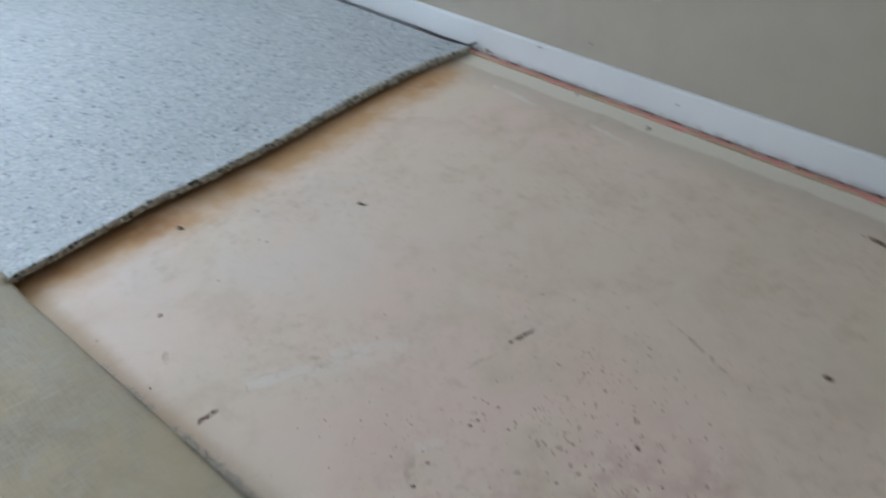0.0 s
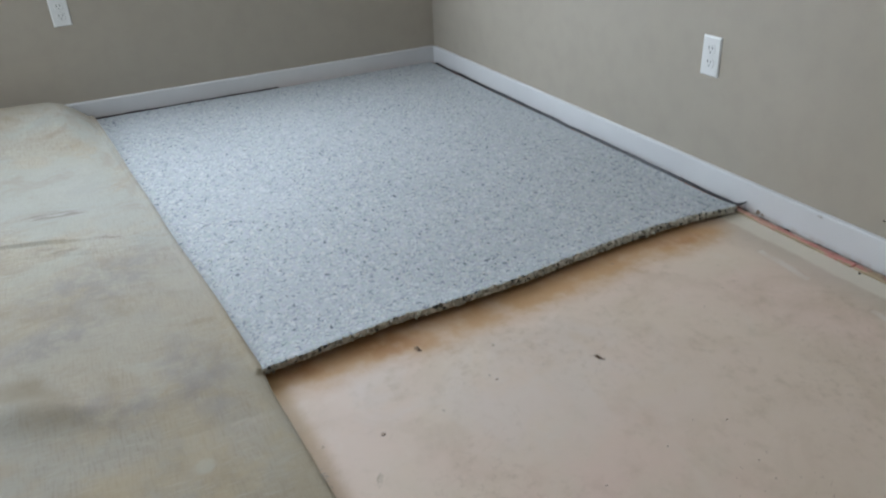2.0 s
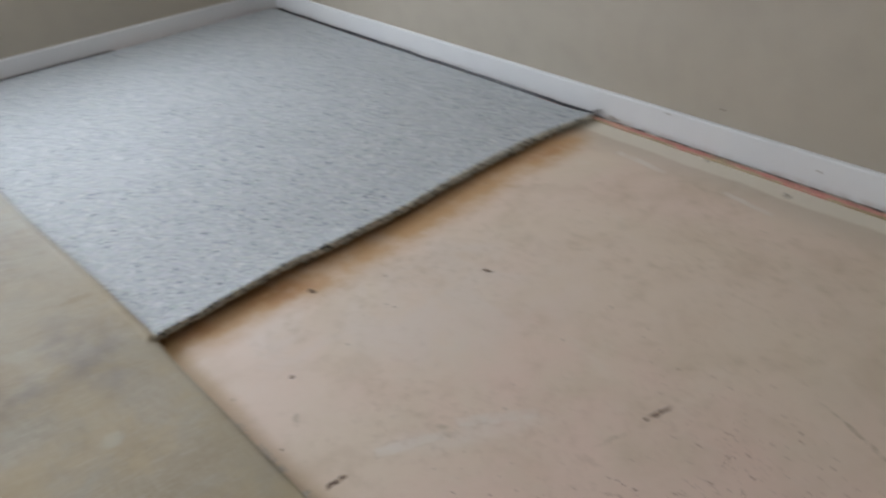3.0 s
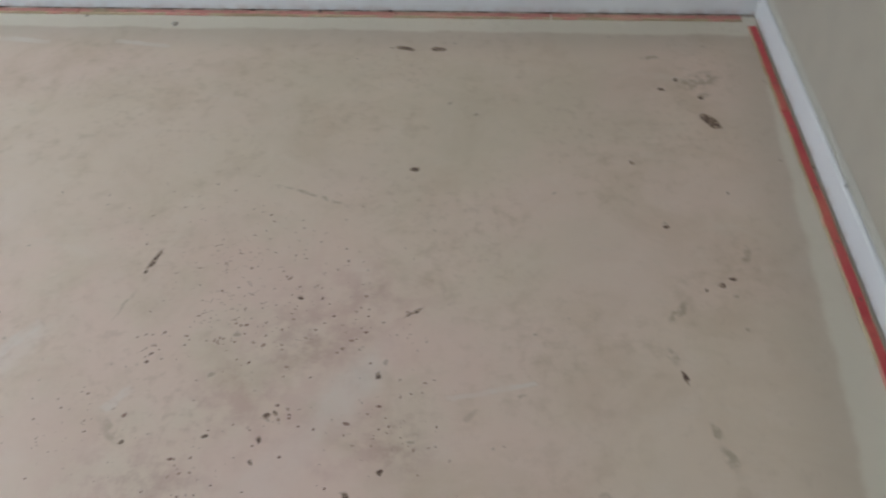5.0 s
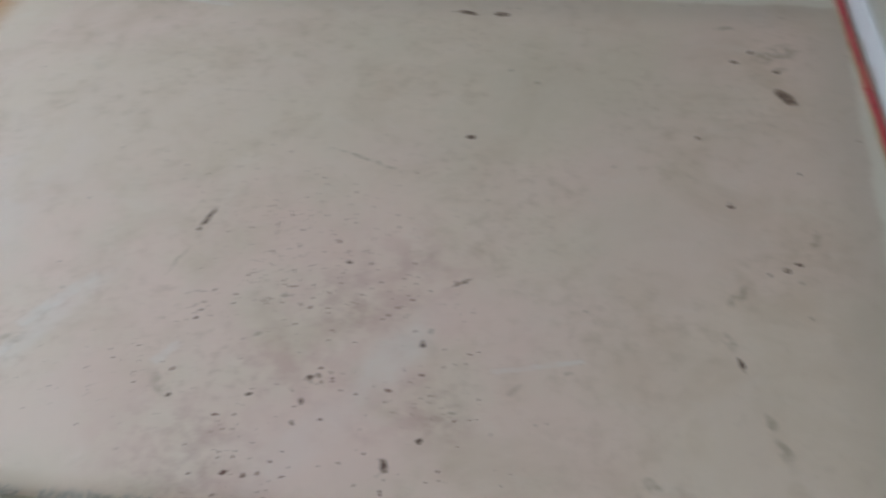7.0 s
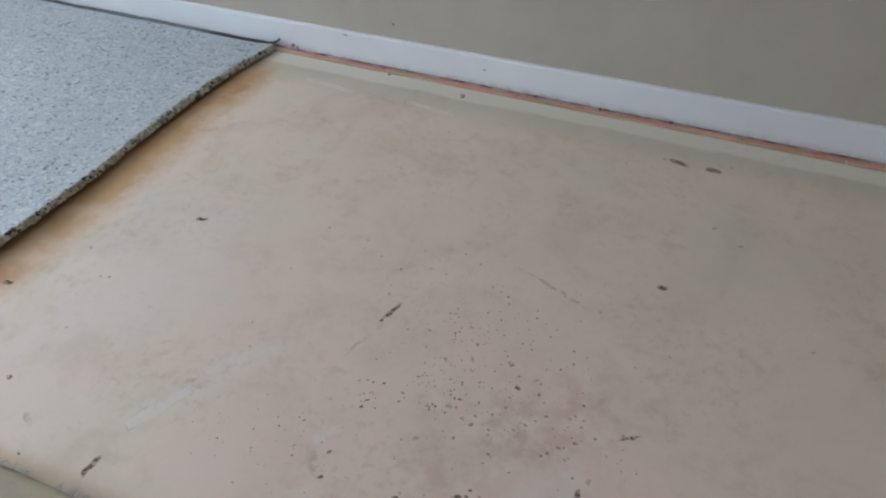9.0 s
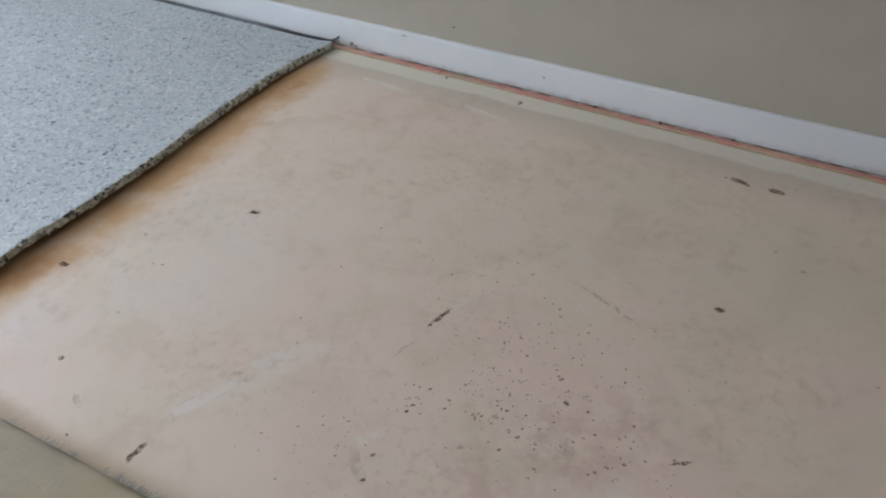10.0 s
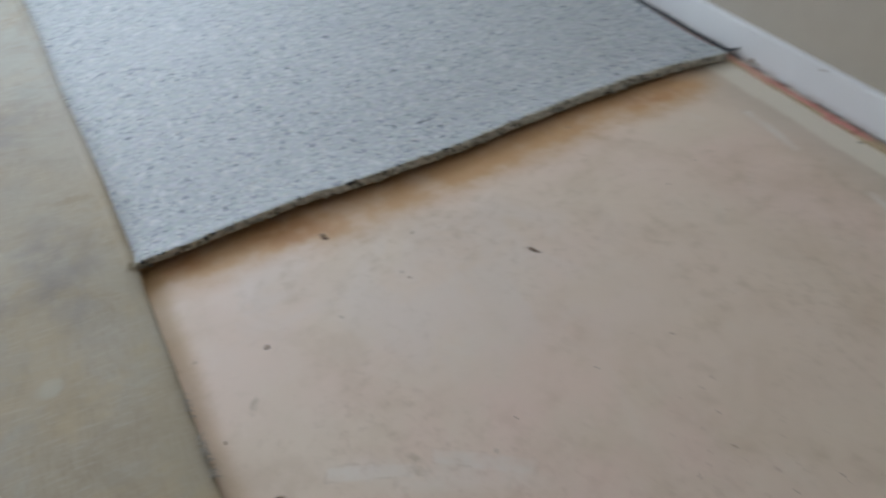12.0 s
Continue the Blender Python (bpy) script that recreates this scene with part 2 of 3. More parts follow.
    hem = k.math("SUBTRACT", y, k.math("ADD", -1.564, k.math("MULTIPLY", x, 0.055)))
    hem = k.math("ADD", hem, k.math("MULTIPLY", wob, 0.7))
    tan = k.math("MULTIPLY", k.span(hem, 0.014, 0.044, 1.0, 0.0), k.span(x, 2.25, 2.9, 1.0, 0.35))
    c = k.mix(k.math("MULTIPLY", tan, 0.55), c, (0.43, 0.28, 0.13))
    # Smears and spills.
    red = k.most([k.streak(q, *r) for r in RED_STAINS])
    red = k.math("MULTIPLY", k.span(red, 0.0, 0.8), k.span(k.noise(24, 5, 0.65).outputs[0], 0.40, 0.68))
    c = k.mix(k.math("MULTIPLY", red, 0.56), c, (0.33, 0.180, 0.155))
    wash = k.most([k.streak(k.warp(8, 0.05), *w) for w in ((3.17, -1.36, 3.31, -1.19, 0.045), (3.28, -1.23, 3.40, -1.02, 0.048), (2.66, -1.30, 2.84, -1.00, 0.035))])
    wash = k.math("MULTIPLY", k.span(wash, 0.0, 0.7), k.span(k.noise(16, 5, 0.65).outputs[0], 0.34, 0.60, 0.35, 1.0))
    c = k.mix(k.math("MULTIPLY", wash, 0.58), c, (0.68, 0.60, 0.535))
    pale = k.most([k.strip(k.warp(30, 0.014, k.warp(120, 0.004)), *r) for r in PALE_SMEARS])
    rim = k.math("MULTIPLY", k.span(pale, 0.0, 0.10), k.span(pale, 0.16, 0.30, 1.0, 0.0))
    rim = k.math("MULTIPLY", rim, k.span(k.noise(30, 4).outputs[0], 0.48, 0.62))
    c = k.mix(k.math("MULTIPLY", rim, 0.35), c, (0.36, 0.27, 0.20))
    pale = k.math("MULTIPLY", k.span(pale, 0.04, 0.50), k.span(k.noise(22, 5, 0.65).outputs[0], 0.34, 0.60, 0.40, 1.0))
    c = k.mix(k.math("MULTIPLY", pale, 0.56), c, (0.67, 0.62, 0.565))
    tans = k.most([k.streak(p, *r) for r in TAN_SMEARS])
    tans = k.math("MULTIPLY", k.span(tans, 0.05, 0.6), k.span(k.noise(60, 4).outputs[0], 0.35, 0.6))
    c = k.mix(k.math("MULTIPLY", tans, 0.55), c, (0.26, 0.20, 0.125))
    # Broad pinker, slightly lighter tone round the fleck clusters.
    blush = k.math("MULTIPLY", k.span(k.streak(q, 2.85, -1.02, 3.40, -1.16, 0.50), 0.0, 0.6), k.span(k.noise(6, 5, 0.6).outputs[0], 0.35, 0.65))
    c = k.mix(k.math("MULTIPLY", blush, 0.62), c, (0.70, 0.515, 0.440))
    blotch = k.math("MULTIPLY", k.span(k.noise(3.2, 3).outputs[0], 0.46, 0.66), k.span(k.noise(48, 5, 0.7).outputs[0], 0.50, 0.66))
    c = k.mix(k.math("MULTIPLY", blotch, 0.26), c, (0.35, 0.25, 0.17))
    wide = k.cells(11, k.warp(60, 0.02))
    dust = k.math("MULTIPLY", k.span(wide.outputs["Distance"], 0.035, 0.06, 1.0, 0.0), 0.5)
    c = k.mix(dust, c, (0.25, 0.19, 0.14))
    # Gouges, knots and old staple holes.
    dark = k.most([k.streak(p, *r) for r in GOUGES] + [k.streak(p, a, b, a, b, r * 0.62) for a, b, r in SPOTS])
    halo = k.span(dark, 0.0, 0.35)
    c = k.mix(k.math("MULTIPLY", halo, 0.55), c, (0.25, 0.145, 0.080))
    core = k.math("MULTIPLY", k.span(dark, 0.16, 0.42), k.span(k.noise(150, 3).outputs[0], 0.38, 0.54))
    c = k.mix(k.math("MULTIPLY", core, 0.92), c, (0.075, 0.036, 0.024))
    h = k.math("ADD", k.math("MULTIPLY", rub, 0.25), k.math("MULTIPLY", k.noise(45, 5).outputs[0], 0.5))
    h = k.math("SUBTRACT", h, k.math("MULTIPLY", core, 0.3))
    rough = k.span(k.noise(5, 4).outputs[0], 0.3, 0.7, 0.60, 0.75)
    return k.finish(c, h, 0.35, 0.0014, rough)


def rebond_foam():
    k = Mat("bonded_foam_chips", 0.68)
    p = k.warp(70, 0.016)
    stretch = k.vmath("MULTIPLY", k.warp(30, 0.03, p), (0.72, 1.0, 1.3))
    chip = k.cells(138, stretch)
    t = k.node("ShaderNodeSeparateColor")
    k.put(t.inputs[0], chip.outputs["Color"])
    c = k.ramp(t.outputs[0], [(0.0, (0.10, 0.115, 0.14)), (0.022, (0.20, 0.22, 0.25)), (0.065, (0.30, 0.32, 0.345)), (0.15, (0.358, 0.384, 0.400)), (0.52, (0.394, 0.420, 0.434)), (0.84, (0.482, 0.502, 0.510))], "CONSTANT")
    fleck = k.cells(190, k.vmath("ADD", p, (3.1, 1.7, 0.4)))
    f = k.node("ShaderNodeSeparateColor")
    k.put(f.inputs[0], fleck.outputs["Color"])
    c = k.mix(k.math("MULTIPLY", k.span(f.outputs[1], 0.915, 0.93), 0.62), c, (0.125, 0.135, 0.165))
    c = k.mix(k.math("MULTIPLY", k.span(f.outputs[2], 0.84, 0.88), 0.5), c, (0.58, 0.545, 0.47))
    c = k.mix(k.math("MULTIPLY", k.span(t.outputs[1], 0.80, 0.82), 0.45), c, (0.36, 0.345, 0.42))
    c = k.mix(k.math("MULTIPLY", k.span(t.outputs[1], 0.14, 0.12), 0.45), c, (0.34, 0.40, 0.36))
    c = k.mix(k.math("MULTIPLY", k.span(k.noise(3, 3).outputs[0], 0.4, 0.7), 0.16), c, (0.44, 0.455, 0.48))
    h = k.math("ADD", k.math("MULTIPLY", t.outputs[2], 0.6), k.math("MULTIPLY", k.noise(220, 3).outputs[0], 0.6))
    return k.finish(c, h, 0.35, 0.0015)


def cut_foam():
    k = Mat("cut_foam_edge", 0.85)
    p = k.warp(60, 0.02)
    chip = k.cells(115, p)
    t = k.node("ShaderNodeSeparateColor")
    k.put(t.inputs[0], chip.outputs["Color"])
    c = k.ramp(t.outputs[0], [(0.0, (0.06, 0.06, 0.055)), (0.10, (0.24, 0.225, 0.185)), (0.26, (0.43, 0.405, 0.335)), (0.54, (0.55, 0.525, 0.45)), (0.84, (0.65, 0.63, 0.57))], "CONSTANT")
    h = k.math("ADD", t.outputs[1], k.noise(160, 4).outputs[0])
    return k.finish(c, h, 0.8, 0.004)


def carpet_backing():
    k = Mat("woven_carpet_backing", 0.85)
    x, y, _ = k.xyz()
    p = k.warp(15, 0.004)
    u = k.node("ShaderNodeTexWave", wave_type="BANDS", bands_direction="X")
    v = k.node("ShaderNodeTexWave", wave_type="BANDS", bands_direction="Y")
    for w in (u, v):
        k.put(w.inputs["Vector"], p)
        w.inputs["Scale"].default_value, w.inputs["Distortion"].default_value = 105, 1.6
        w.inputs["Detail Scale"].default_value = 3
    weave = k.math("MULTIPLY", u.outputs["Fac"], v.outputs["Fac"])
    c = k.mix(k.span(k.noise(1.7, 4, distort=0.8).outputs[0], 0.35, 0.65), (0.395, 0.340, 0.252), (0.395, 0.365, 0.31))
    c = k.mix(k.math("MULTIPLY", k.span(k.noise(4.2, 5, 0.6, distort=0.7).outputs[0], 0.50, 0.70), 0.55), c, (0.30, 0.285, 0.265))
    c = k.mix(k.math("MULTIPLY", k.span(k.noise(3.1, 4, at=k.vmath("ADD", k.pos, (7.0, 2.0, 0.0))).outputs[0], 0.50, 0.72), 0.40), c, (0.31, 0.24, 0.16))
    along = k.noise(1.0, 6, 0.7, at=k.vmath("MULTIPLY", k.warp(6, 0.02), (22, 215, 1))).outputs[0]
    across = k.noise(1.0, 6, 0.7, at=k.vmath("MULTIPLY", k.warp(6, 0.02), (215, 22, 1))).outputs[0]
    c = k.mix(k.math("MULTIPLY", k.span(along, 0.46, 0.66), 0.46), c, (0.205, 0.165, 0.125))
    c = k.mix(k.math("MULTIPLY", k.span(across, 0.48, 0.66), 0.62), c, (0.50, 0.455, 0.385))
    ashen = k.math("MULTIPLY", k.span(x, 0.8, 1.8, 1.0, 0.60), k.span(k.noise(3.4, 5, 0.6, distort=0.7).outputs[0], 0.40, 0.58))
    c = k.mix(k.math("MULTIPLY", ashen, 0.62), c, (0.355, 0.370, 0.350))
    sandy = k.math("MULTIPLY", k.span(x, 1.25, 1.85), k.span(k.noise(2.1, 4, distort=0.5).outputs[0], 0.32, 0.55, 0.45, 1.0))
    c = k.mix(k.math("MULTIPLY", sandy, 0.34), c, (0.385, 0.300, 0.215))
    worn = k.noise(5.5, 7, 0.68, distort=0.9).outputs[0]
    c = k.mix(k.math("MULTIPLY", k.span(worn, 0.50, 0.66), 0.40), c, (0.275, 0.215, 0.15))
    tawny = k.math("MULTIPLY", k.span(x, 1.9, 2.4), k.span(k.noise(4.6, 5, 0.6, at=k.vmath("ADD", k.pos, (3.0, 5.0, 0.0))).outputs[0], 0.44, 0.60))
    c = k.mix(k.math("MULTIPLY", tawny, 0.55), c, (0.47, 0.37, 0.235))
    c = k.mix(k.math("MULTIPLY", k.span(worn, 0.46, 0.32), 0.40), c, (0.43, 0.41, 0.365))
    rubbed = k.warp(8, 0.10, k.warp(45, 0.03))
    grey = k.most([k.streak(rubbed, *r) for r in ((1.52, -1.62, 1.64, -1.80, 0.17), (1.75, -1.72, 1.86, -1.92, 0.10), (1.95, -1.59, 2.25, -1.55, 0.10), (2.10, -1.81, 2.16, -1.68, 0.08))])
    grey = k.math("MULTIPLY", k.span(grey, 0.0, 0.75), k.span(k.noise(18, 6, 0.75).outputs[0], 0.36, 0.62))
    c = k.mix(k.math("MULTIPLY", grey, 0.55), c, (0.240, 0.212, 0.208))
    # Narrow dark streaks, two of them along the tucks.
    dark_streak = k.most([k.streak(rubbed, *r) for r in ((1.07, -1.90, 1.08, -1.73, 0.035), (1.32, -1.92, 1.38, -1.70, 0.030), (1.30, -1.70, 1.34, -1.64, 0.022))])
    dark_streak = k.math("MULTIPLY", k.span(dark_streak, 0.0, 0.6), k.span(k.noise(1.0, 5, 0.7, at=k.vmath("MULTIPLY", k.pos, (60, 14, 1))).outputs[0], 0.42, 0.62))
    c = k.mix(k.math("MULTIPLY", dark_streak, 0.75), c, (0.20, 0.165, 0.135))
    # A brown stain by the bump, and painted shade at the west wall end.
    brown = k.most([k.streak(k.warp(10, 0.08), *r) for r in ((1.98, -1.93, 2.12, -1.82, 0.08), (0.10, -1.70, 0.10, -2.30, 0.25))])
    brown = k.math("MULTIPLY", k.span(brown, 0.0, 0.8), k.span(k.noise(5, 4).outputs[0], 0.3, 0.6, 0.6, 1.0))
    c = k.mix(k.math("MULTIPLY", brown, 0.70), c, (0.20, 0.15, 0.09))
    rim = k.span(k.math("ADD", y, k.math("MULTIPLY", k.noise(6, 3).outputs[0], 0.04)), -1.50, -1.42)
    c = k.mix(k.math("MULTIPLY", rim, 0.30), c, (0.34, 0.27, 0.155))
    patch = k.streak(k.warp(60, 0.012), 2.363, -1.608, 2.367, -1.610, 0.024)
    c = k.mix(k.math("MULTIPLY", k.span(patch, 0.0, 0.6), 0.40), c, (0.50, 0.485, 0.43))
    c = k.mix(k.math("MULTIPLY", k.span(weave, 0.1, 0.6, 1.0, 0.0), 0.12), c, (0.25, 0.21, 0.15))
    h = k.math("ADD", k.math("MULTIPLY", weave, 0.35), k.math("MULTIPLY", k.math("ADD", along, across), 0.5))
    return k.finish(c, h, 0.45, 0.0015)


def tack_wood(name, red, paints=((0.50, 0.19, 0.165), (0.53, 0.29, 0.215), (0.36, 0.09, 0.095))):
    k = Mat(name, 0.6)
    long = k.noise(1.0, 5, 0.7, at=k.vmath("MULTIPLY", k.pos, (9, 120, 60))).outputs[0]
    wear = k.noise(16, 5, 0.65).outputs[0]
    c = k.mix(k.span(long, 0.3, 0.75), (0.44, 0.34, 0.22), (0.30, 0.21, 0.12))
    paint = k.mix(k.span(k.noise(5, 3).outputs[0], 0.4, 0.65), paints[0], paints[1])
    paint = k.mix(k.math("MULTIPLY", k.span(wear, 0.5, 0.75), 0.6), paint, paints[2])
    c = k.mix(k.span(k.math("ADD", wear, k.math("MULTIPLY", long, 0.3)), red, red + 0.12, 1.0, 0.0), c, paint)
    return k.finish(c, long, 0.4, 0.001)


def plain(name, colour, rough=0.5, metal=0.0, vary=0.12, scale=40):
    k = Mat(name, rough)
    k.b.inputs["Metallic"].default_value = metal
    n = k.noise(scale, 4).outputs[0]
    dark = tuple(v * (1 - vary) for v in colour)
    return k.finish(k.mix(n, colour, dark), n, 0.1, 0.0005)


def clear_glass():
    k = Mat("window_glass", 0.0)
    k.b.inputs["Transmission Weight"].default_value, k.b.inputs["IOR"].default_value = 1.0, 1.45
    return k.finish((1.0, 1.0, 1.0))


WALL, TRIM, FLOOR, FOAM, CUT, BACKING = wall_paint(), trim_paint(), subfloor(), rebond_foam(), cut_foam(), carpet_backing()
TACK_FADED, TACK_WORN = tack_wood("faded_red_tack_strip", 0.69), tack_wood("worn_tack_strip", 0.52)
TACK_RED = tack_wood("bright_red_tack_strip", 0.95, ((0.48, 0.050, 0.058), (0.52, 0.12, 0.085), (0.33, 0.022, 0.036)))
PLATE = plain("white_plastic", (0.74, 0.74, 0.73), 0.3, vary=0.03)
SLOT = plain("dark_slot", (0.02, 0.02, 0.02), 0.6)
CAULK = plain("pale_caulk", (0.45, 0.42, 0.365), 0.7)
STEEL = plain("zinc_steel", (0.45, 0.45, 0.44), 0.35, 1.0)
NAIL = plain("dull_brown_nail", (0.17, 0.10, 0.075), 0.6, 0.4)
DARK = plain("black_plastic", (0.025, 0.025, 0.028), 0.45)
FILM = plain("grey_seam_film", (0.038, 0.038, 0.044), 0.5, vary=0.5, scale=60)
PILE = plain("grey_carpet_pile", (0.42, 0.39, 0.34), 0.9, vary=0.6, scale=300)
CEILING_PAINT = plain("white_ceiling_paint", (0.78, 0.77, 0.75), 0.8, vary=0.05)
GLASS = clear_glass()
LAWN = plain("lawn", (0.07, 0.10, 0.04), 0.9, vary=0.5, scale=3)


# ---- mesh kit ----
def box(bm, x0, x1, y0, y1, z0, z1, bevel=0.0):
    vs = [bm.verts.new(v) for v in ((x0, y0, z0), (x1, y0, z0), (x1, y1, z0), (x0, y1, z0), (x0, y0, z1), (x1, y0, z1), (x1, y1, z1), (x0, y1, z1))]
    fs = [bm.faces.new([vs[i] for i in f]) for f in ((3, 2, 1, 0), (4, 5, 6, 7), (0, 1, 5, 4), (1, 2, 6, 5), (2, 3, 7, 6), (3, 0, 4, 7))]
    if bevel:
        bmesh.ops.bevel(bm, geom=list({e for f in fs for e in f.edges}), offset=bevel, segments=2, affect="EDGES")
    return bm


def part(name, bm, material, parent=None, label="", smooth=False, at=None):
    me = bpy.data.meshes.new(name)
    bm.normal_update()
    bm.to_mesh(me)
    bm.free()
    for m in material if isinstance(material, (list, tuple)) else [material]:
        me.materials.append(m)
    if smooth:
        me.shade_smooth()
    ob = new(name, me)
    ob.parent = parent
    if at is not None:
        ob.matrix_basis = at
    return tagged(ob, label)


def thing(name, label, category, at=None, group=""):
    ob = new(name)
    ob.empty_display_size = 0.05
    if at is not None:
        ob.matrix_basis = at
    return tagged(ob, label, category, group)


def solid(name, dims, material, label, category, bevel=0.0):
    ob = part(name, box(bmesh.new(), *dims, bevel), material)
    return tagged(ob, label, category, kind="structure")


# ---- the room ----
EAST = pose(4.157, 0, 0)   # on the face of the east baseboard, y along it

floor = solid("floor", (-0.012, ROOM_C + 0.3, ROOM_S, 0.012, -0.03, 0.0), FLOOR, "bare beige subfloor with rust stains, gouges and dark specks", "floor")
solid("wall_north", (-0.15, ROOM_C + 0.3, 0.012, 0.13, -0.03, ROOM_H), WALL, "greige painted wall with faint roller texture", "wall")
wall_e = solid("wall_east", (0.012, 0.13, ROOM_S - 0.3, 0.02, -0.03, ROOM_H), WALL, "greige painted wall beside the bare floor", "wall")
wall_e.matrix_basis = EAST
solid("ceiling", (-0.15, ROOM_C + 0.3, ROOM_S - 0.12, 0.13, ROOM_H, ROOM_H + 0.1), CEILING_PAINT, "plain white ceiling", "ceiling")


def window_wall(name, window, length, a, b, at, label):
    """A wall along +x with its room face on y = 0 and an opening from a to b; at: its pose."""
    bm = bmesh.new()
    for x0, x1, z0, z1 in ((0, a, -0.03, ROOM_H), (b, length, -0.03, ROOM_H), (a, b, -0.03, WIN_Z0), (a, b, WIN_Z1, ROOM_H)):
        box(bm, x0, x1, 0, 0.118, z0, z1)
    tagged(part(name, bm, WALL, at=at), label, "wall", kind="structure")
    win = thing(window, "white framed window with a clear pane", "window", at)
    win["kind"] = "structure"
    bm = bmesh.new()
    for x0, x1, z0, z1 in ((a, a + 0.05, WIN_Z0, WIN_Z1), (b - 0.05, b, WIN_Z0, WIN_Z1), (a + 0.05, b - 0.05, WIN_Z0, WIN_Z0 + 0.05), (a + 0.05, b - 0.05, WIN_Z1 - 0.05, WIN_Z1)):
        box(bm, x0, x1, 0.05, 0.10, z0, z1, 0.004)
    part("window_frame", bm, TRIM, win)
    pane = part("pane", box(bmesh.new(), a + 0.05, b - 0.05, 0.072, 0.078, WIN_Z0 + 0.05, WIN_Z1 - 0.05), GLASS, win)
    pane.visible_shadow = False


window_wall("wall_west", "window_1", 3.712, WIN_Y0 - ROOM_S, WIN_Y1 - ROOM_S, pose(-0.012, ROOM_S, 0, 0, 0, 90), "greige painted wall with an added window for fill light over the cushion")
# Unseen wall; its window is added to let in the fill light.
window_wall("wall_south", "fill_window", 4.40, 4.25 - SOUTH_X1, 4.25 - SOUTH_X0, pose(4.25, ROOM_S, 0, 0, 0, 180), "greige painted wall with an added window for fill light")
solid("ground", (-60, 60, -60, 60, -0.40, -0.35), LAWN, "lawn outside the window", "lawn")


def board(length, height=0.088, thick=0.012):
    """A baseboard along +x, its face on y = 0, its back on y = thick, with an eased top."""
    bm = bmesh.new()
    prof = [(0, 0.003), (0, height - 0.006), (0.0012, height - 0.002), (0.004, height), (thick, height), (thick, 0.003)]
    n = max(2, int(length / 0.06))
    rings = []
    for i in range(n + 1):
        x = length * i / n
        w = 0.0008 * noise.noise((x * 2.3, length, 0))
        rings.append([bm.verts.new((x, a + w * (a < thick / 2), b)) for a, b in prof])
    for r, s in zip(rings, rings[1:]):
        for j in range(len(prof)):
            bm.faces.new((r[j], r[j - 1], s[j - 1], s[j]))
    bm.faces.new(rings[0]), bm.faces.new(rings[-1][::-1])
    bmesh.ops.recalc_face_normals(bm, faces=bm.faces)
    return bm


def baseboard(name, length, at, label, height=0.088):
    tagged(part(name, board(length, height), TRIM, at=at), label, "baseboard", kind="structure")


baseboard("baseboard_north", 4.157, pose(0, 0, 0), "white painted baseboard with browner lower edge")
baseboard("baseboard_west", 3.70, pose(0, ROOM_S, 0, 0, 0, 90), "white painted baseboard behind the cushion")
baseboard("baseboard_east", 3.70, EAST @ pose(0, -0.002, 0, 0, 0, -90), "white painted baseboard with a caulked top", 0.058)

# A bead of caulk along the east board.
def caulk(length, at):
    bm = bmesh.new()
    n = int(length / 0.05)
    rings = []
    for i in range(n + 1):
        x = length * i / n
        r = 0.004 + 0.0015 * noise.noise((x * 6, 2.0, 0))
        rings.append([bm.verts.new(v) for v in ((x, 0.007, 0.0578), (x, 0.0098, 0.0592 + r * 0.2), (x, 0.0114, 0.064 + 2.5 * r), (x, 0.0125, 0.0578))])
    for r, s in zip(rings, rings[1:]):
        for j in range(3):
            bm.faces.new((r[j + 1], r[j], s[j], s[j + 1]))
    bmesh.ops.recalc_face_normals(bm, faces=bm.faces)
    tagged(part("trim_caulk", bm, CAULK, at=at), "smear of pale caulk between baseboard and wall", "trim", kind="structure")


caulk(3.60, EAST @ pose(0, -0.002, 0, 0, 0, -90))


# ---- tack strips ----
def tack_strip(length, at, material, label, seed):
    """A strip along +x, 6 mm high, with slanting pins; y from 0 to its width."""
    rnd = random.Random(seed)
    ob = thing("tack_strip", label, "tack strip", at, "tack strips along the walls")
    width = 0.021
    bm = bmesh.new()
    n = int(length / 0.03)
    rings = []
    for i in range(n + 1):
        x = length * i / n
        a, b = rnd.uniform(-0.0008, 0.0008), rnd.uniform(-0.0008, 0.0008)
        rings.append([bm.verts.new(v) for v in ((x, a, 0.0004), (x, a + 0.001, 0.0052), (x, a + 0.003, 0.0064), (x, width - 0.003 + b, 0.0064), (x, width + b, 0.005), (x, width + b, 0.0004))])
    for r, s in zip(rings, rings[1:]):
        for j in range(6):
            f = bm.faces.new((r[j], r[j - 1], s[j - 1], s[j]))
            f.material_index = 0 if j == 3 else 1
    bm.faces.new(rings[0]), bm.faces.new(rings[-1][::-1])
    bmesh.ops.recalc_face_normals(bm, faces=bm.faces)
    part("strip", bm, [material, TACK_WORN], ob)
    bm = bmesh.new()
    x = 0.02
    while x < length - 0.01:
        for row in (0.007, 0.016):
            c = Vector((x + rnd.uniform(-0.004, 0.004), row + rnd.uniform(-0.001, 0.001), 0.006))
            tip = c + Vector((0, 0.0022, 0.0042))
            ring = [bm.verts.new(c + Vector((0.0007 * math.cos(t), 0.0007 * math.sin(t), 0))) for t in (0, 2.1, 4.2)]
            top = bm.verts.new(tip)
            for i in range(3):
                bm.faces.new((ring[i], ring[(i + 1) % 3], top))
        x += 0.028
    tagged(part("tack_pin", bm, NAIL, ob), kind="stuff")
    for i in range(max(1, int(length / 0.15))):
        bm = bmesh.new()
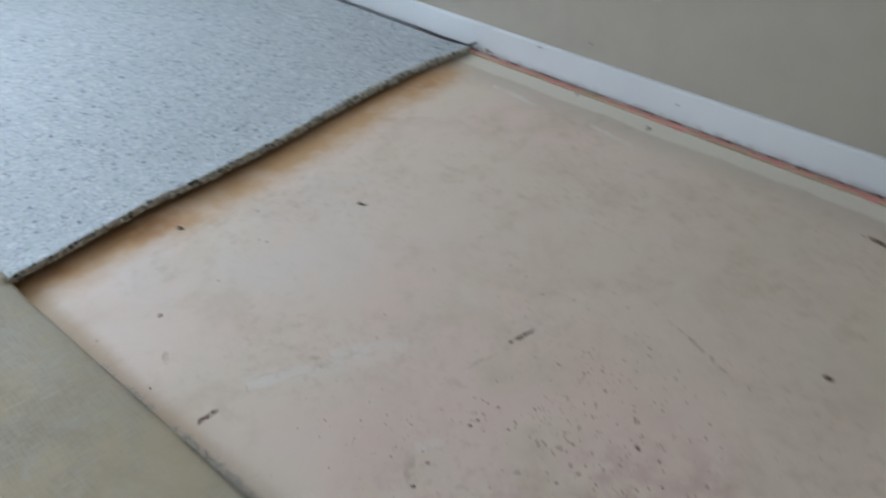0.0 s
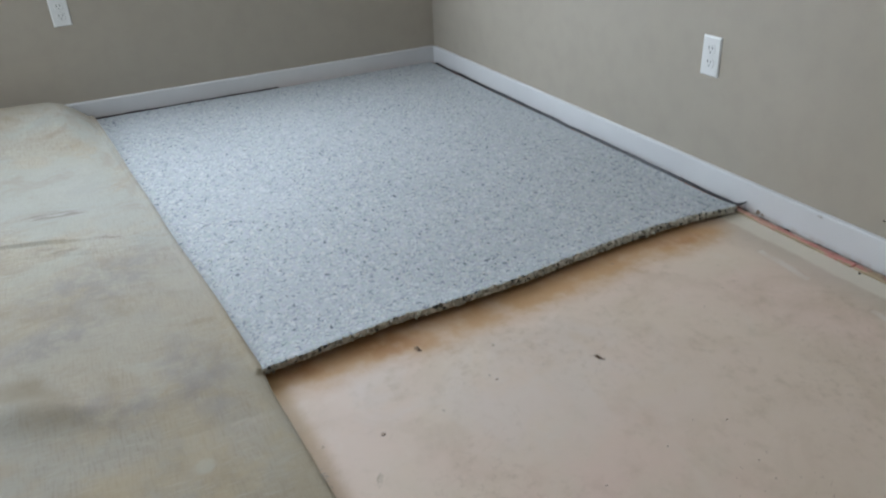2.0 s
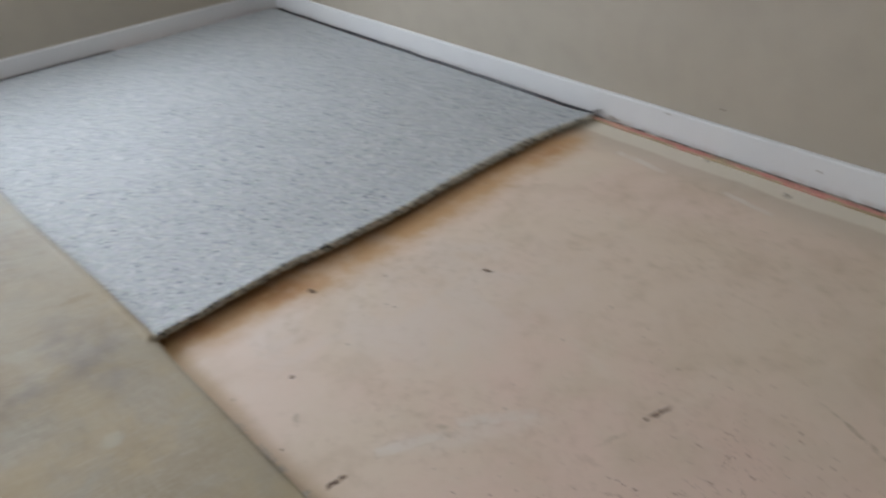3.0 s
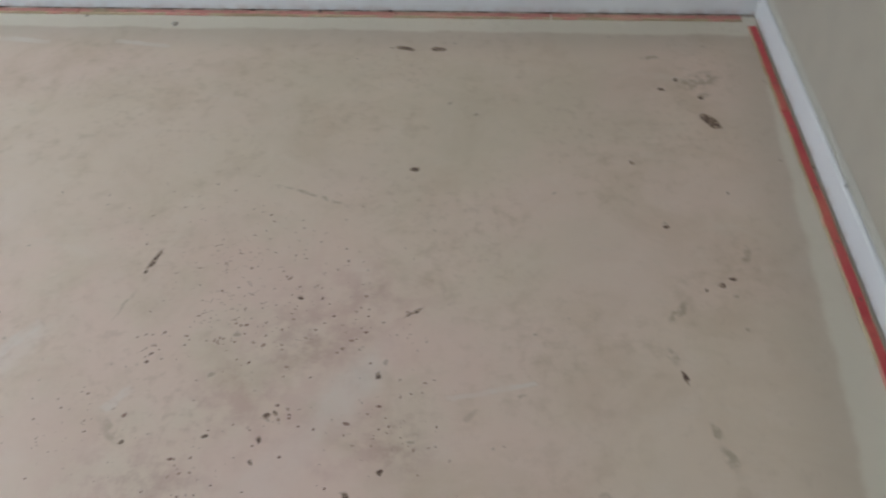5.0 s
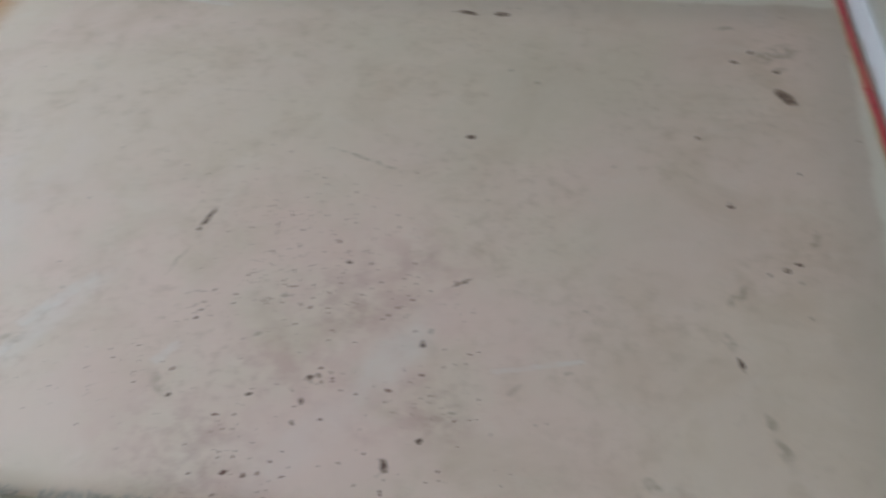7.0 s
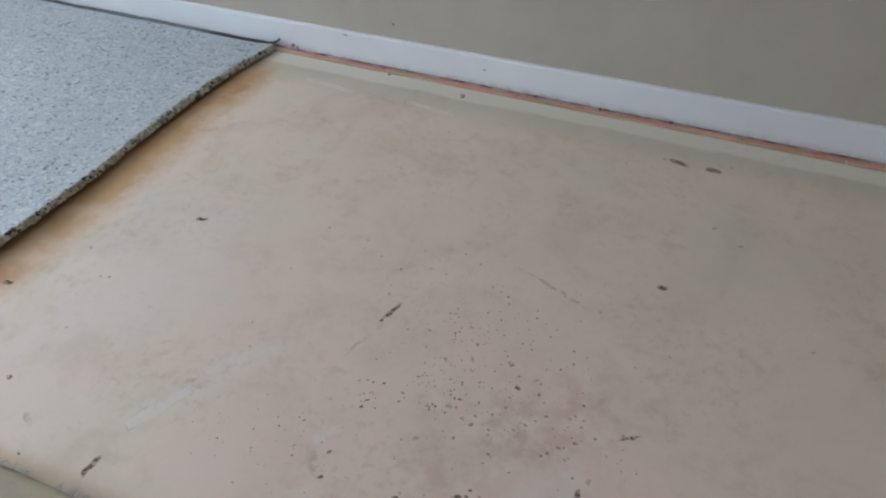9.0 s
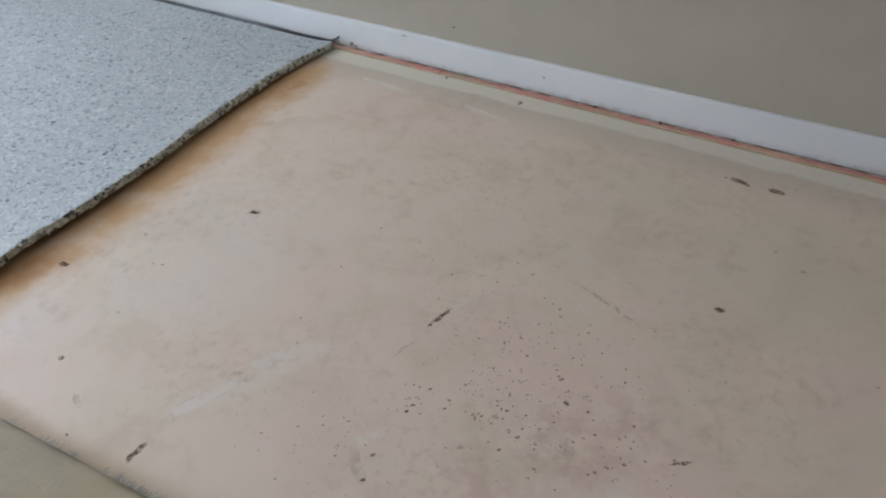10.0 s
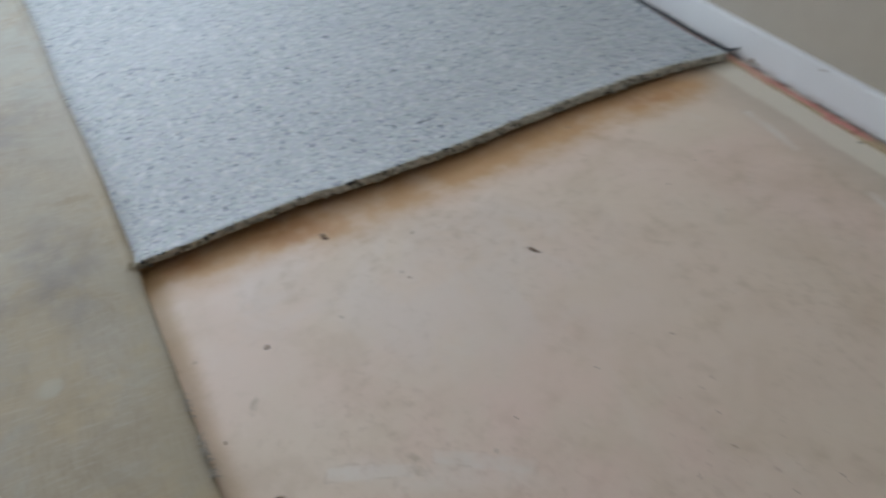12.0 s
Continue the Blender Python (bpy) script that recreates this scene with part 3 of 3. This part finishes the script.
        bmesh.ops.create_circle(bm, cap_ends=True, radius=0.0028, segments=8)
        part("nail_head", bm, NAIL, ob, at=pose(0.07 + i * 0.15 + rnd.uniform(-0.02, 0.02), 0.0115, 0.0069))
    return ob


for i, (a, b) in enumerate(((0.05, 1.22), (1.225, 2.44), (2.445, 3.66), (3.665, 4.12))):
    tack_strip(b - a, pose(b, -0.011, 0, 0, 0, 180), TACK_FADED, "thin faded red wooden tack strip nailed along the wall", i)
for i, (a, b) in enumerate(((0.05, 1.20), (1.205, 2.35))):
    tack_strip(b - a, pose(0.033, -b, 0, 0, 0, 90), TACK_FADED, "thin faded red tack strip behind the cushion", 10 + i)
for i, (a, b) in enumerate(((0.06, 0.395), (0.40, 1.62), (1.625, 2.84))):
    tack_strip(b - a, EAST @ pose(-0.028, -a, 0, 0, 0, -90), TACK_RED, "thin bright red tack strip on the bare floor", 20 + i)


# ---- carpet cushion ----
PAD_T = 0.0165


PAD_Y = (-1.80, -1.475, -1.44, -1.25, -1.10, -0.96, -0.80, -0.61, -0.41, -0.20, -0.04)
PAD_X = (2.155, 2.150, 2.147, 2.124, 2.108, 2.111, 2.100, 2.074, 2.052, 2.048, 2.067)
PAD_LIFT = (0.001, 0.005, 0.013, 0.014, 0.014, 0.013, 0.012, 0.011, 0.010, 0.008, 0.004)
PAD_SLANT = (-0.004, -0.004, -0.002, 0.000, 0.003, 0.003, 0.004, 0.008, 0.013, 0.010, 0.003)


def pad_edge(y):
    """At y: the x of the front edge's top, its lift, and how far its foot stands out."""
    x, lift, slant = (float(np.interp(y, PAD_Y, v)) for v in (PAD_X, PAD_LIFT, PAD_SLANT))
    return x + 0.003 * noise.noise((y * 9, 3, 0)), lift + 0.0015 * noise.noise((y * 6, 7, 0)), slant


def carpet_cushion():
    ob = thing("carpet_cushion", "grey-white bonded foam carpet cushion cut along its front edge", "carpet pad")
    rnd = random.Random(7)
    ny, nx = 150, 120
    bm = bmesh.new()
    top, low = [], []
    for j in range(ny + 1):
        y = -0.035 - 1.667 * j / ny
        xe, lift, slant = pad_edge(y)
        xe += rnd.uniform(-0.0025, 0.0025)
        x0 = 0.022 + 0.003 * noise.noise((y * 7, 1, 0)) + 0.006 * min(1.0, max(0.0, (-y - 0.5) / 0.4))
        rt, rl = [], []
        for i in range(nx + 1):
            s = i / nx
            s = 1 - (1 - s) ** 1.5
            x = x0 + (xe - x0) * s
            yy = y + (0.004 * noise.noise((x * 5, 4, 0)) if j == 0 else 0)
            near = max(0.0, 1 - (xe - x) / 0.20)
            up = lift * near * near
            z = 0.0025 * noise.noise((x * 2.2, y * 2.2, 0)) + 0.0012 * noise.noise((x * 9, y * 9, 3)) + 0.0006 * noise.noise((x * 60, y * 60, 3))
            sag = 0.005 * max(0.0, 1 - (xe - x) / 0.006)
            swell = 0.0045 * max(0.0, 1 - (xe - x) / 0.06)
            rt.append(bm.verts.new((x, yy, PAD_T + z + up + swell - sag * 0.4)))
            rl.append(bm.verts.new((x + slant * max(0.0, 1 - (xe - x) / 0.03), yy, 0.001 + up + 0.002 * max(0.0, 1 - (xe - x) / 0.05))))
        top.append(rt), low.append(rl)
    for j in range(ny):
        for i in range(nx):
            bm.faces.new((top[j + 1][i], top[j + 1][i + 1], top[j][i + 1], top[j][i]))
            bm.faces.new((low[j][i], low[j][i + 1], low[j + 1][i + 1], low[j + 1][i]))
        for row, i, flip in (("e", nx, False), ("w", 0, True)):
            q = (top[j][i], top[j + 1][i], low[j + 1][i], low[j][i])
            f = bm.faces.new(q[::-1] if flip else q)
            f.material_index = 1
    for i in range(nx):
        for j, flip in ((0, False), (ny, True)):
            q = (top[j][i], top[j][i + 1], low[j][i + 1], low[j][i])
            f = bm.faces.new(q if flip else q[::-1])
            f.material_index = 1
    bmesh.ops.recalc_face_normals(bm, faces=bm.faces)
    part("cushion_sheet", bm, [FOAM, CUT], ob)
    # Torn crumbs of foam along the cut.
    bm = bmesh.new()
    for i in range(520):
        y = rnd.uniform(-1.47, -0.05)
        xe, lift, slant = pad_edge(y)
        f = rnd.random()
        c = Vector((xe + slant * (1 - f) + rnd.uniform(-0.001, 0.0012), y, 0.004 + lift + PAD_T * f))
        blob = bmesh.ops.create_icosphere(bm, subdivisions=1, radius=rnd.uniform(0.0018, 0.0046))["verts"]
        m = pose(*c, rnd.uniform(0, 180), rnd.uniform(0, 180), 0)
        for v in blob:
            v.co = m @ Vector((v.co.x * rnd.uniform(0.7, 1.3), v.co.y * 1.3, v.co.z * rnd.uniform(0.5, 1.0)))
    tagged(part("foam_crumb", bm, CUT, ob), kind="stuff")


carpet_cushion()


# ---- dark seam film between cushion and north wall, shade strip by the west wall ----
def film_and_shade_strip(start, length, at, material, label, curl=0.020, lift=0.0, wide=1.0):
    bm = bmesh.new()
    rings = []
    n = 130
    for i in range(n + 1):
        x = start + length * i / n
        end = max(0.0, (x - 2.035) / 0.04)
        w = (0.0068 + 0.0035 * noise.noise((x * 5, 0, 2))) * (0.5 + 0.65 * min(1.0, abs(x) / 0.9)) * (1 - 0.5 * max(0.0, min(1.0, (x - 1.5) / 0.5)))
        w *= wide
        mid = -0.017 + 0.003 * noise.noise((x * 2.2, 5, 0))
        z = 0.011 + 0.004 * noise.noise((x * 8, 1, 0)) + curl * end ** 1.6 + lift
        rings.append([bm.verts.new(v) for v in ((x, mid - w, z + 0.003), (x, mid - w * 0.4, z - 0.001), (x, mid + w * 0.4, z - 0.001), (x, mid + w, z + 0.005))])
    for r, s in zip(rings, rings[1:]):
        for j in range(3):
            bm.faces.new((r[j], s[j], s[j + 1], r[j + 1]))
    ob = part("film_and_shade_strip", bm, material, at=at)
    mod = ob.modifiers.new("thickness", "SOLIDIFY")
    mod.thickness = 0.0016
    tagged(ob, label, "film strip", "film strips beside the cushion")


film_and_shade_strip(0.05, 2.025, pose(0, 0, 0), FILM, "torn dark grey film strip curling up beside the cushion")
# A dark maroon strip put in for the shade of the west tack gap.
film_and_shade_strip(-1.62, 0.80, pose(0.0, 0, 0, 0, 0, 90), plain("maroon_gap_shade", (0.045, 0.028, 0.03), 0.6, vary=0.6, scale=50), "thin dark maroon strip imitating the shade between cushion and baseboard", 0.0, 0.003, 0.4)


# ---- folded carpet ----
def fold_line(x):
    """The y of the carpet's fold at x: it runs a little askew to the room."""
    return -1.443 - 0.0865 * max(0.0, 2.13 - x) + 0.055 * max(0.0, min(x, 3.2) - 2.2)


# Tucks in the carpet: y and x of both ends, drop, and how far the swell runs back.
TUCKS = ((-2.20, 1.200, -1.830, 1.283, 0.0075, 0.14), (-1.93, 1.345, -1.700, 1.405, 0.0016, 0.07), (-1.66, 1.695, -1.565, 1.722, 0.0016, 0.05))


def tuck(x, y):
    """Swell of the carpet before its tucks: it rises slowly and ends in a short steep drop."""
    z = 0.0
    for y1, x1, y2, x2, drop, run in TUCKS:
        s = x1 + (x2 - x1) * (y - y1) / (y2 - y1) + 0.010 * noise.noise((y * 11, x1, 0)) - x
        ends = math.exp(-(max(0.0, y1 - y, y - y2) / 0.09) ** 2)
        if s >= 0:
            z += drop * ends * math.exp(-(s / run) ** 2)
        elif s > -0.009:
            z += drop * ends * (1 + s / 0.009) ** 2
    return z


def carpet_height(x, d):
    """Height of the folded carpet d metres in from its fold."""
    z = 0.030 + 0.004 * noise.noise((x * 1.6, d * 2.0, 0)) + 0.0012 * noise.noise((x * 11, d * 11, 2))
    z += 0.020 * min(1.0, d / 0.5)
    z -= 0.011 * max(0.0, min(1.0, (x - 2.12) / 0.15))
    end = math.exp(-((x - 0.15) / 0.24) ** 2)
    z += 0.105 * end * math.sin(math.pi / 2 * min(1.0, d / 0.17))
    for cx, cd, run, h, w in ((2.03, 0.40, 0.32, 0.021, 0.055),):
        slant = x - cx - 0.45 * (cd + 0.5 * run - d) + 0.012 * noise.noise((d * 9, cx, 0))
        z += h * math.exp(-(slant / w) ** 2) * math.exp(-max(0.0, abs(d - cd - run * 0.5) - run * 0.5) ** 2 / 0.006)
    return z + tuck(x, fold_line(x) - d)


def folded_carpet():
    ob = thing("folded_carpet", "beige carpet folded back with its stained woven backing up", "carpet")
    bm = bmesh.new()
    nx = 760
    x0, x1 = 0.045, 4.13
    rings = []
    for i in range(nx + 1):
        x = x0 + (x1 - x0) * i / nx
        edge = fold_line(x) + 0.004 * noise.noise((x * 2.5, 8, 0))
        drop = max(0.0, 1 - (x - x0) / 0.05)
        h = carpet_height(x, 0.003)
        row = []
        r = 0.5 * h
        for a in range(9):
            t = -1.35 + (1.35 + math.pi / 2) * a / 8
            row.append((x, edge - 0.016 + 0.016 * math.cos(t), r * 0.92 + r * 0.92 * math.sin(t) + (0.0015 if x > 2.15 else 0.010 + 0.013 * max(0.0, min(1.0, (0.75 - x) / 0.2)))))
        for j in range(1, 61):
            d = 0.016 + (0.9 * (j / 60) ** 1.3 if j < 60 else 2.16)
            row.append((x, edge - d, carpet_height(x, d)))
        rings.append([bm.verts.new((a, b, max(0.003, c * (1 - 0.35 * drop ** 1.5)))) for a, b, c in row])
    for r, s in zip(rings, rings[1:]):
        for j in range(len(r) - 1):
            bm.faces.new((r[j], s[j], s[j + 1], r[j + 1]))
    bmesh.ops.recalc_face_normals(bm, faces=bm.faces)
    sheet = part("backing_sheet", bm, BACKING, ob, smooth=True)
    mod = sheet.modifiers.new("thickness", "SOLIDIFY")
    mod.thickness, mod.offset = 0.002, -1
    # Loose pile fibres that stick out under the fold.
    rnd = random.Random(5)
    bm = bmesh.new()
    for i in range(1500):
        x = 2.45 + 1.6 * rnd.random() ** 0.8
        if noise.noise((x * 16, 0, 0)) < -0.12:
            continue
        edge = fold_line(x)
        a = Vector((x, edge - 0.006, 0.010 + rnd.uniform(0, 0.018)))
        grow = 0.003 + 0.007 * min(1.0, (x - 2.45) / 0.5)
        tip = a + Vector((rnd.uniform(-0.008, 0.008), 0.012 + grow * rnd.random(), rnd.uniform(-0.010, 0.002)))
        tip.z = max(0.001, tip.z)
        side = Vector((0.0007, 0, 0.0003))
        mid = (a + tip) / 2 + Vector((0, 0, 0.003))
        vs = [bm.verts.new(v) for v in (a - side, a + side, mid + side, mid - side, tip)]
        bm.faces.new(vs[:4]), bm.faces.new((vs[3], vs[2], vs[4]))
    tagged(part("pile_fibre", bm, PILE, ob), kind="stuff")


folded_carpet()


# ---- wall plates ----
def plate_body(ob, w=0.070, h=0.114, t=0.0055):
    bm = bmesh.new()
    base = [bm.verts.new((sx * w / 2, 0, sz * h / 2)) for sx, sz in ((-1, -1), (1, -1), (1, 1), (-1, 1))]
    mid = [bm.verts.new((sx * w / 2, -t * 0.45, sz * h / 2)) for sx, sz in ((-1, -1), (1, -1), (1, 1), (-1, 1))]
    top = [bm.verts.new((sx * (w / 2 - 0.004), -t, sz * (h / 2 - 0.004))) for sx, sz in ((-1, -1), (1, -1), (1, 1), (-1, 1))]
    for lo, hi in ((base, mid), (mid, top)):
        for i in range(4):
            bm.faces.new((lo[i], lo[(i + 1) % 4], hi[(i + 1) % 4], hi[i]))
    bm.faces.new(top)
    bmesh.ops.recalc_face_normals(bm, faces=bm.faces)
    return part("plate", bm, PLATE, ob)


def disc(radius, depth, segments=20, flat=None):
    bm = bmesh.new()
    bmesh.ops.create_cone(bm, cap_ends=True, segments=segments, radius1=radius, radius2=radius * 0.93, depth=depth, matrix=pose(0, -depth / 2, 0, 90, 0, 0))
    if flat:
        for v in bm.verts:
            v.co.z = max(-flat, min(flat, v.co.z))
    return bm


def outlet(at, label):
    ob = thing("wall_outlet", label, "outlet", at, "wall outlets")
    plate_body(ob)
    for z in (0.0195, -0.0195):
        face = part("receptacle", disc(0.0172, 0.0018, 28, 0.0143), PLATE, ob, at=pose(0, -0.0055, z))
        for x, h in ((-0.0062, 0.0088), (0.0062, 0.0072)):
            part("slot", box(bmesh.new(), x - 0.0011, x + 0.0011, -0.0024, -0.0012, 0.003 - h / 2 + 0.002, 0.003 + h / 2 + 0.002), SLOT, face)
        part("ground_hole", disc(0.0024, 0.0012, 12), SLOT, face, at=pose(0, -0.0012, -0.0072))
    part("screw", disc(0.0032, 0.0012, 14), PLATE, ob, at=pose(0, -0.0055, 0))


outlet(pose(1.852, 0.012, 0.405), "white duplex wall outlet on the greige wall")
outlet(pose(-0.012, -1.644, 0.459, 0, 0, 90), "white duplex wall outlet above the folded carpet")


def cable_plate(at):
    ob = thing("cable_plate", "white wall plate with one coaxial cable socket", "cable outlet", at)
    plate_body(ob, 0.064, 0.098)
    part("socket_nut", disc(0.0062, 0.003, 6), STEEL, ob, at=pose(0, -0.0055, 0))
    stem = part("socket", disc(0.0042, 0.0075, 16), DARK, ob, at=pose(0, -0.0085, 0))
    part("socket_hole", disc(0.0018, 0.0008, 10), SLOT, stem, at=pose(0, -0.0075, 0))
    for z in (0.0370, -0.0370):
        part("screw", disc(0.003, 0.0012, 14), PLATE, ob, at=pose(0, -0.0055, z))


cable_plate(EAST @ pose(0.012, -0.829, 0.358, 0, 0, -90))


# ---- small marks and litter ----
def fleck(name, size, parent, at, material, label="", seed=0):
    """An irregular fleck, half a millimetre thick, lying on z = 0."""
    rnd = random.Random(seed)
    bm = bmesh.new()
    n = 9
    lo, hi = [], []
    for i in range(n):
        t = 2 * math.pi * i / n
        r = rnd.uniform(0.6, 1.0)
        x, y = size[0] * r * math.cos(t), size[1] * r * math.sin(t)
        lo.append(bm.verts.new((x, y, 0.0002))), hi.append(bm.verts.new((x * 0.8, y * 0.8, size[2] * rnd.uniform(0.6, 1.0))))
    for i in range(n):
        bm.faces.new((lo[i], lo[(i + 1) % n], hi[(i + 1) % n], hi[i]))
    bm.faces.new(hi)
    return part(name, bm, material, parent, label, at=at)


SCUFF = plain("brown_scuff", (0.30, 0.23, 0.17), 0.8, vary=0.5, scale=200)
CRUMB = plain("dark_crumb", (0.06, 0.045, 0.035), 0.8, vary=0.5, scale=300)
north_board, east_board = bpy.data.objects["baseboard_north"], bpy.data.objects["baseboard_east"]
for x, z, w, h, seed in ((2.113, 0.013, 0.010, 0.009, 1), (2.128, 0.010, 0.007, 0.005, 2), (2.308, 0.079, 0.012, 0.002, 3), (2.750, 0.050, 0.006, 0.003, 4)):
    fleck("scuff_mark", (w, h, 0.0004), north_board, pose(x, -0.0012, z, 90, 0, 0), SCUFF, seed=seed)
fleck("scuff_mark", (0.004, 0.006, 0.0005), east_board, pose(0.698, -0.0012, 0.066, 90, 0, 0), CRUMB, seed=5)
fleck("scuff_mark", (0.005, 0.003, 0.0004), bpy.data.objects["wall_north"], pose(2.466, 0.0112, 0.130, 90, 0, 0), CRUMB, seed=6)

for i, (x, y, z, a, b) in enumerate(((4.150, -0.575, 0.0, 0.005, 0.004), (2.905, -0.013, 0.0066, 0.008, 0.003), (2.470, -0.040, 0.0, 0.004, 0.003), (3.080, -0.016, 0.0066, 0.009, 0.004), (2.230, -0.012, 0.0066, 0.006, 0.003),
                                     (3.260, -0.012, 0.0066, 0.007, 0.003))):
    ob = fleck("debris_crumb", (a, b, 0.004), None, pose(x, y, z, 0, 0, 37 * i), CRUMB, seed=20 + i)
    tagged(ob, "small dark crumb of debris by the baseboard", "debris", "crumbs along the baseboards")


def thread_scrap(x, y, turn):
    bm = bmesh.new()
    pts = [Vector((0.008 * math.cos(t), 0.006 * math.sin(t * 1.3), 0.0012 + 0.003 * math.sin(t) ** 2)) for t in np.linspace(0, 2.4, 12)]
    rings = []
    for p in pts:
        rings.append([bm.verts.new(p + Vector((0.0008 * math.cos(a), 0, 0.0008 * math.sin(a)))) for a in (0, 1.57, 3.14, 4.71)])
    for r, q in zip(rings, rings[1:]):
        for i in range(4):
            bm.faces.new((r[i], r[(i + 1) % 4], q[(i + 1) % 4], q[i]))
    tagged(part("thread_scrap", bm, DARK, at=pose(x, y, 0, 0, 0, turn), smooth=True), "short curled black thread on the pale floor margin", "thread")


thread_scrap(2.716, -0.076, 60)


def paint_chip(x, y, turn, seed):
    rnd = random.Random(seed)
    bm = bmesh.new()
    rows = []
    for i in range(8):
        u = i / 7
        w = 0.0045 * math.sin(math.pi * (0.12 + 0.8 * u)) * rnd.uniform(0.8, 1.1)
        z = 0.0008 + 0.005 * math.sin(math.pi * u) ** 2
        rows.append([bm.verts.new((0.016 * (u - 0.5), v * w * 0.6, z * 0.7 + 0.001 * v * v)) for v in (-1, 0, 1)])
    for r, q in zip(rows, rows[1:]):
        for j in range(2):
            bm.faces.new((r[j], r[j + 1], q[j + 1], q[j]))
    ob = part("wood_chip", bm, CHIP, at=pose(x, y, 0, 0, 0, turn), smooth=True)
    ob.modifiers.new("thickness", "SOLIDIFY").thickness = 0.0008
    tagged(ob, "small curled brown wood chip on the bare floor", "wood chip", "chips on the bare floor")


CHIP = plain("brown_wood_chip", (0.20, 0.13, 0.08), 0.7, vary=0.5, scale=200)
paint_chip(2.203, -1.120, 35, 35)
paint_chip(2.424, -0.799, 25, 25)


# Flecks of old adhesive, scattered in loose clusters: x, y, spread along x and y, how many, largest radius.
CLUSTERS = [
    (3.12, -0.92, 0.070, 0.080, 120, 0.0040), (3.20, -0.98, 0.090, 0.070, 70, 0.0042), (3.12, -1.01, 0.050, 0.045, 50, 0.0038),
    (3.005, -1.065, 0.018, 0.035, 22, 0.0042), (3.24, -0.84, 0.080, 0.050, 34, 0.0030), (3.00, -0.76, 0.120, 0.065, 95, 0.0029),
    (2.93, -1.22, 0.060, 0.060, 60, 0.0032), (3.24, -1.19, 0.020, 0.028, 14, 0.0046), (3.15, -1.26, 0.050, 0.040, 22, 0.0040),
    (3.18, -1.33, 0.060, 0.025, 30, 0.0044), (3.40, -1.20, 0.060, 0.060, 75, 0.0036), (3.36, -1.00, 0.060, 0.070, 30, 0.0034),
]
# The plainest single flecks: x, y, radius.
FLECKS = [
    (3.199, -0.906, 0.0055), (3.198, -0.783, 0.0050), (3.127, -0.885, 0.0045), (3.326, -0.972, 0.0050), (3.348, -1.013, 0.0045), (3.117, -0.977, 0.0045),
    (3.128, -0.999, 0.0045), (3.149, -1.009, 0.0050), (3.187, -1.047, 0.0050), (3.216, -1.045, 0.0045), (3.000, -1.065, 0.0050), (3.010, -1.090, 0.0055),
    (3.103, -1.250, 0.0050), (3.122, -1.271, 0.0045), (3.343, -1.179, 0.0060), (3.387, -1.148, 0.0050), (3.147, -1.333, 0.0065), (3.175, -1.334, 0.0050),
    (3.194, -1.328, 0.0060), (3.242, -1.178, 0.0050), (3.253, -1.161, 0.0045), (3.010, -1.185, 0.0060), (3.327, -1.031, 0.0045), (3.337, -0.938, 0.0045),
]


def adhesive():
    k = Mat("dried_brown_adhesive", 0.6)
    tone = k.node("ShaderNodeNewGeometry").outputs["Random Per Island"]
    c = k.ramp(tone, [(0.0, (0.13, 0.058, 0.042)), (0.30, (0.235, 0.125, 0.092)), (0.65, (0.34, 0.215, 0.165)), (1.0, (0.47, 0.345, 0.275))])
    return k.finish(c, k.noise(300, 3).outputs[0], 0.2, 0.0005)


def scattered_flecks():
    rnd = random.Random(11)
    bm = bmesh.new()

    def one(x, y, r):
        n, turn, long = 7, rnd.gauss(0.9, 0.6), rnd.uniform(0.9, 1.5)
        lo, hi = [], []
        for i in range(n):
            t = 2 * math.pi * i / n
            q = r * rnd.uniform(0.55, 1.0)
            u, v = q * long * math.cos(t), q * 0.8 * math.sin(t)
            dx, dy = u * math.cos(turn) - v * math.sin(turn), u * math.sin(turn) + v * math.cos(turn)
            lo.append(bm.verts.new((x + dx, y + dy, 0.0001))), hi.append(bm.verts.new((x + dx * 0.8, y + dy * 0.8, 0.0005)))
        for i in range(n):
            bm.faces.new((lo[i], lo[(i + 1) % n], hi[(i + 1) % n], hi[i]))
        bm.faces.new(hi)

    for x, y, sx, sy, count, largest in CLUSTERS:
        for i in range(count):
            one(rnd.gauss(x, sx), rnd.gauss(y, sy), largest * (0.28 + 0.62 * rnd.random() ** 2.2))
    for x, y, r in FLECKS:
        one(x, y, r * 0.85)
        for i in range(rnd.randint(0, 2)):
            one(x + rnd.uniform(-0.010, 0.010), y + rnd.uniform(-0.010, 0.010), r * rnd.uniform(0.25, 0.5))
    tagged(part("adhesive_fleck", bm, adhesive(), floor, "brown flecks of dried adhesive"), kind="stuff")


scattered_flecks()
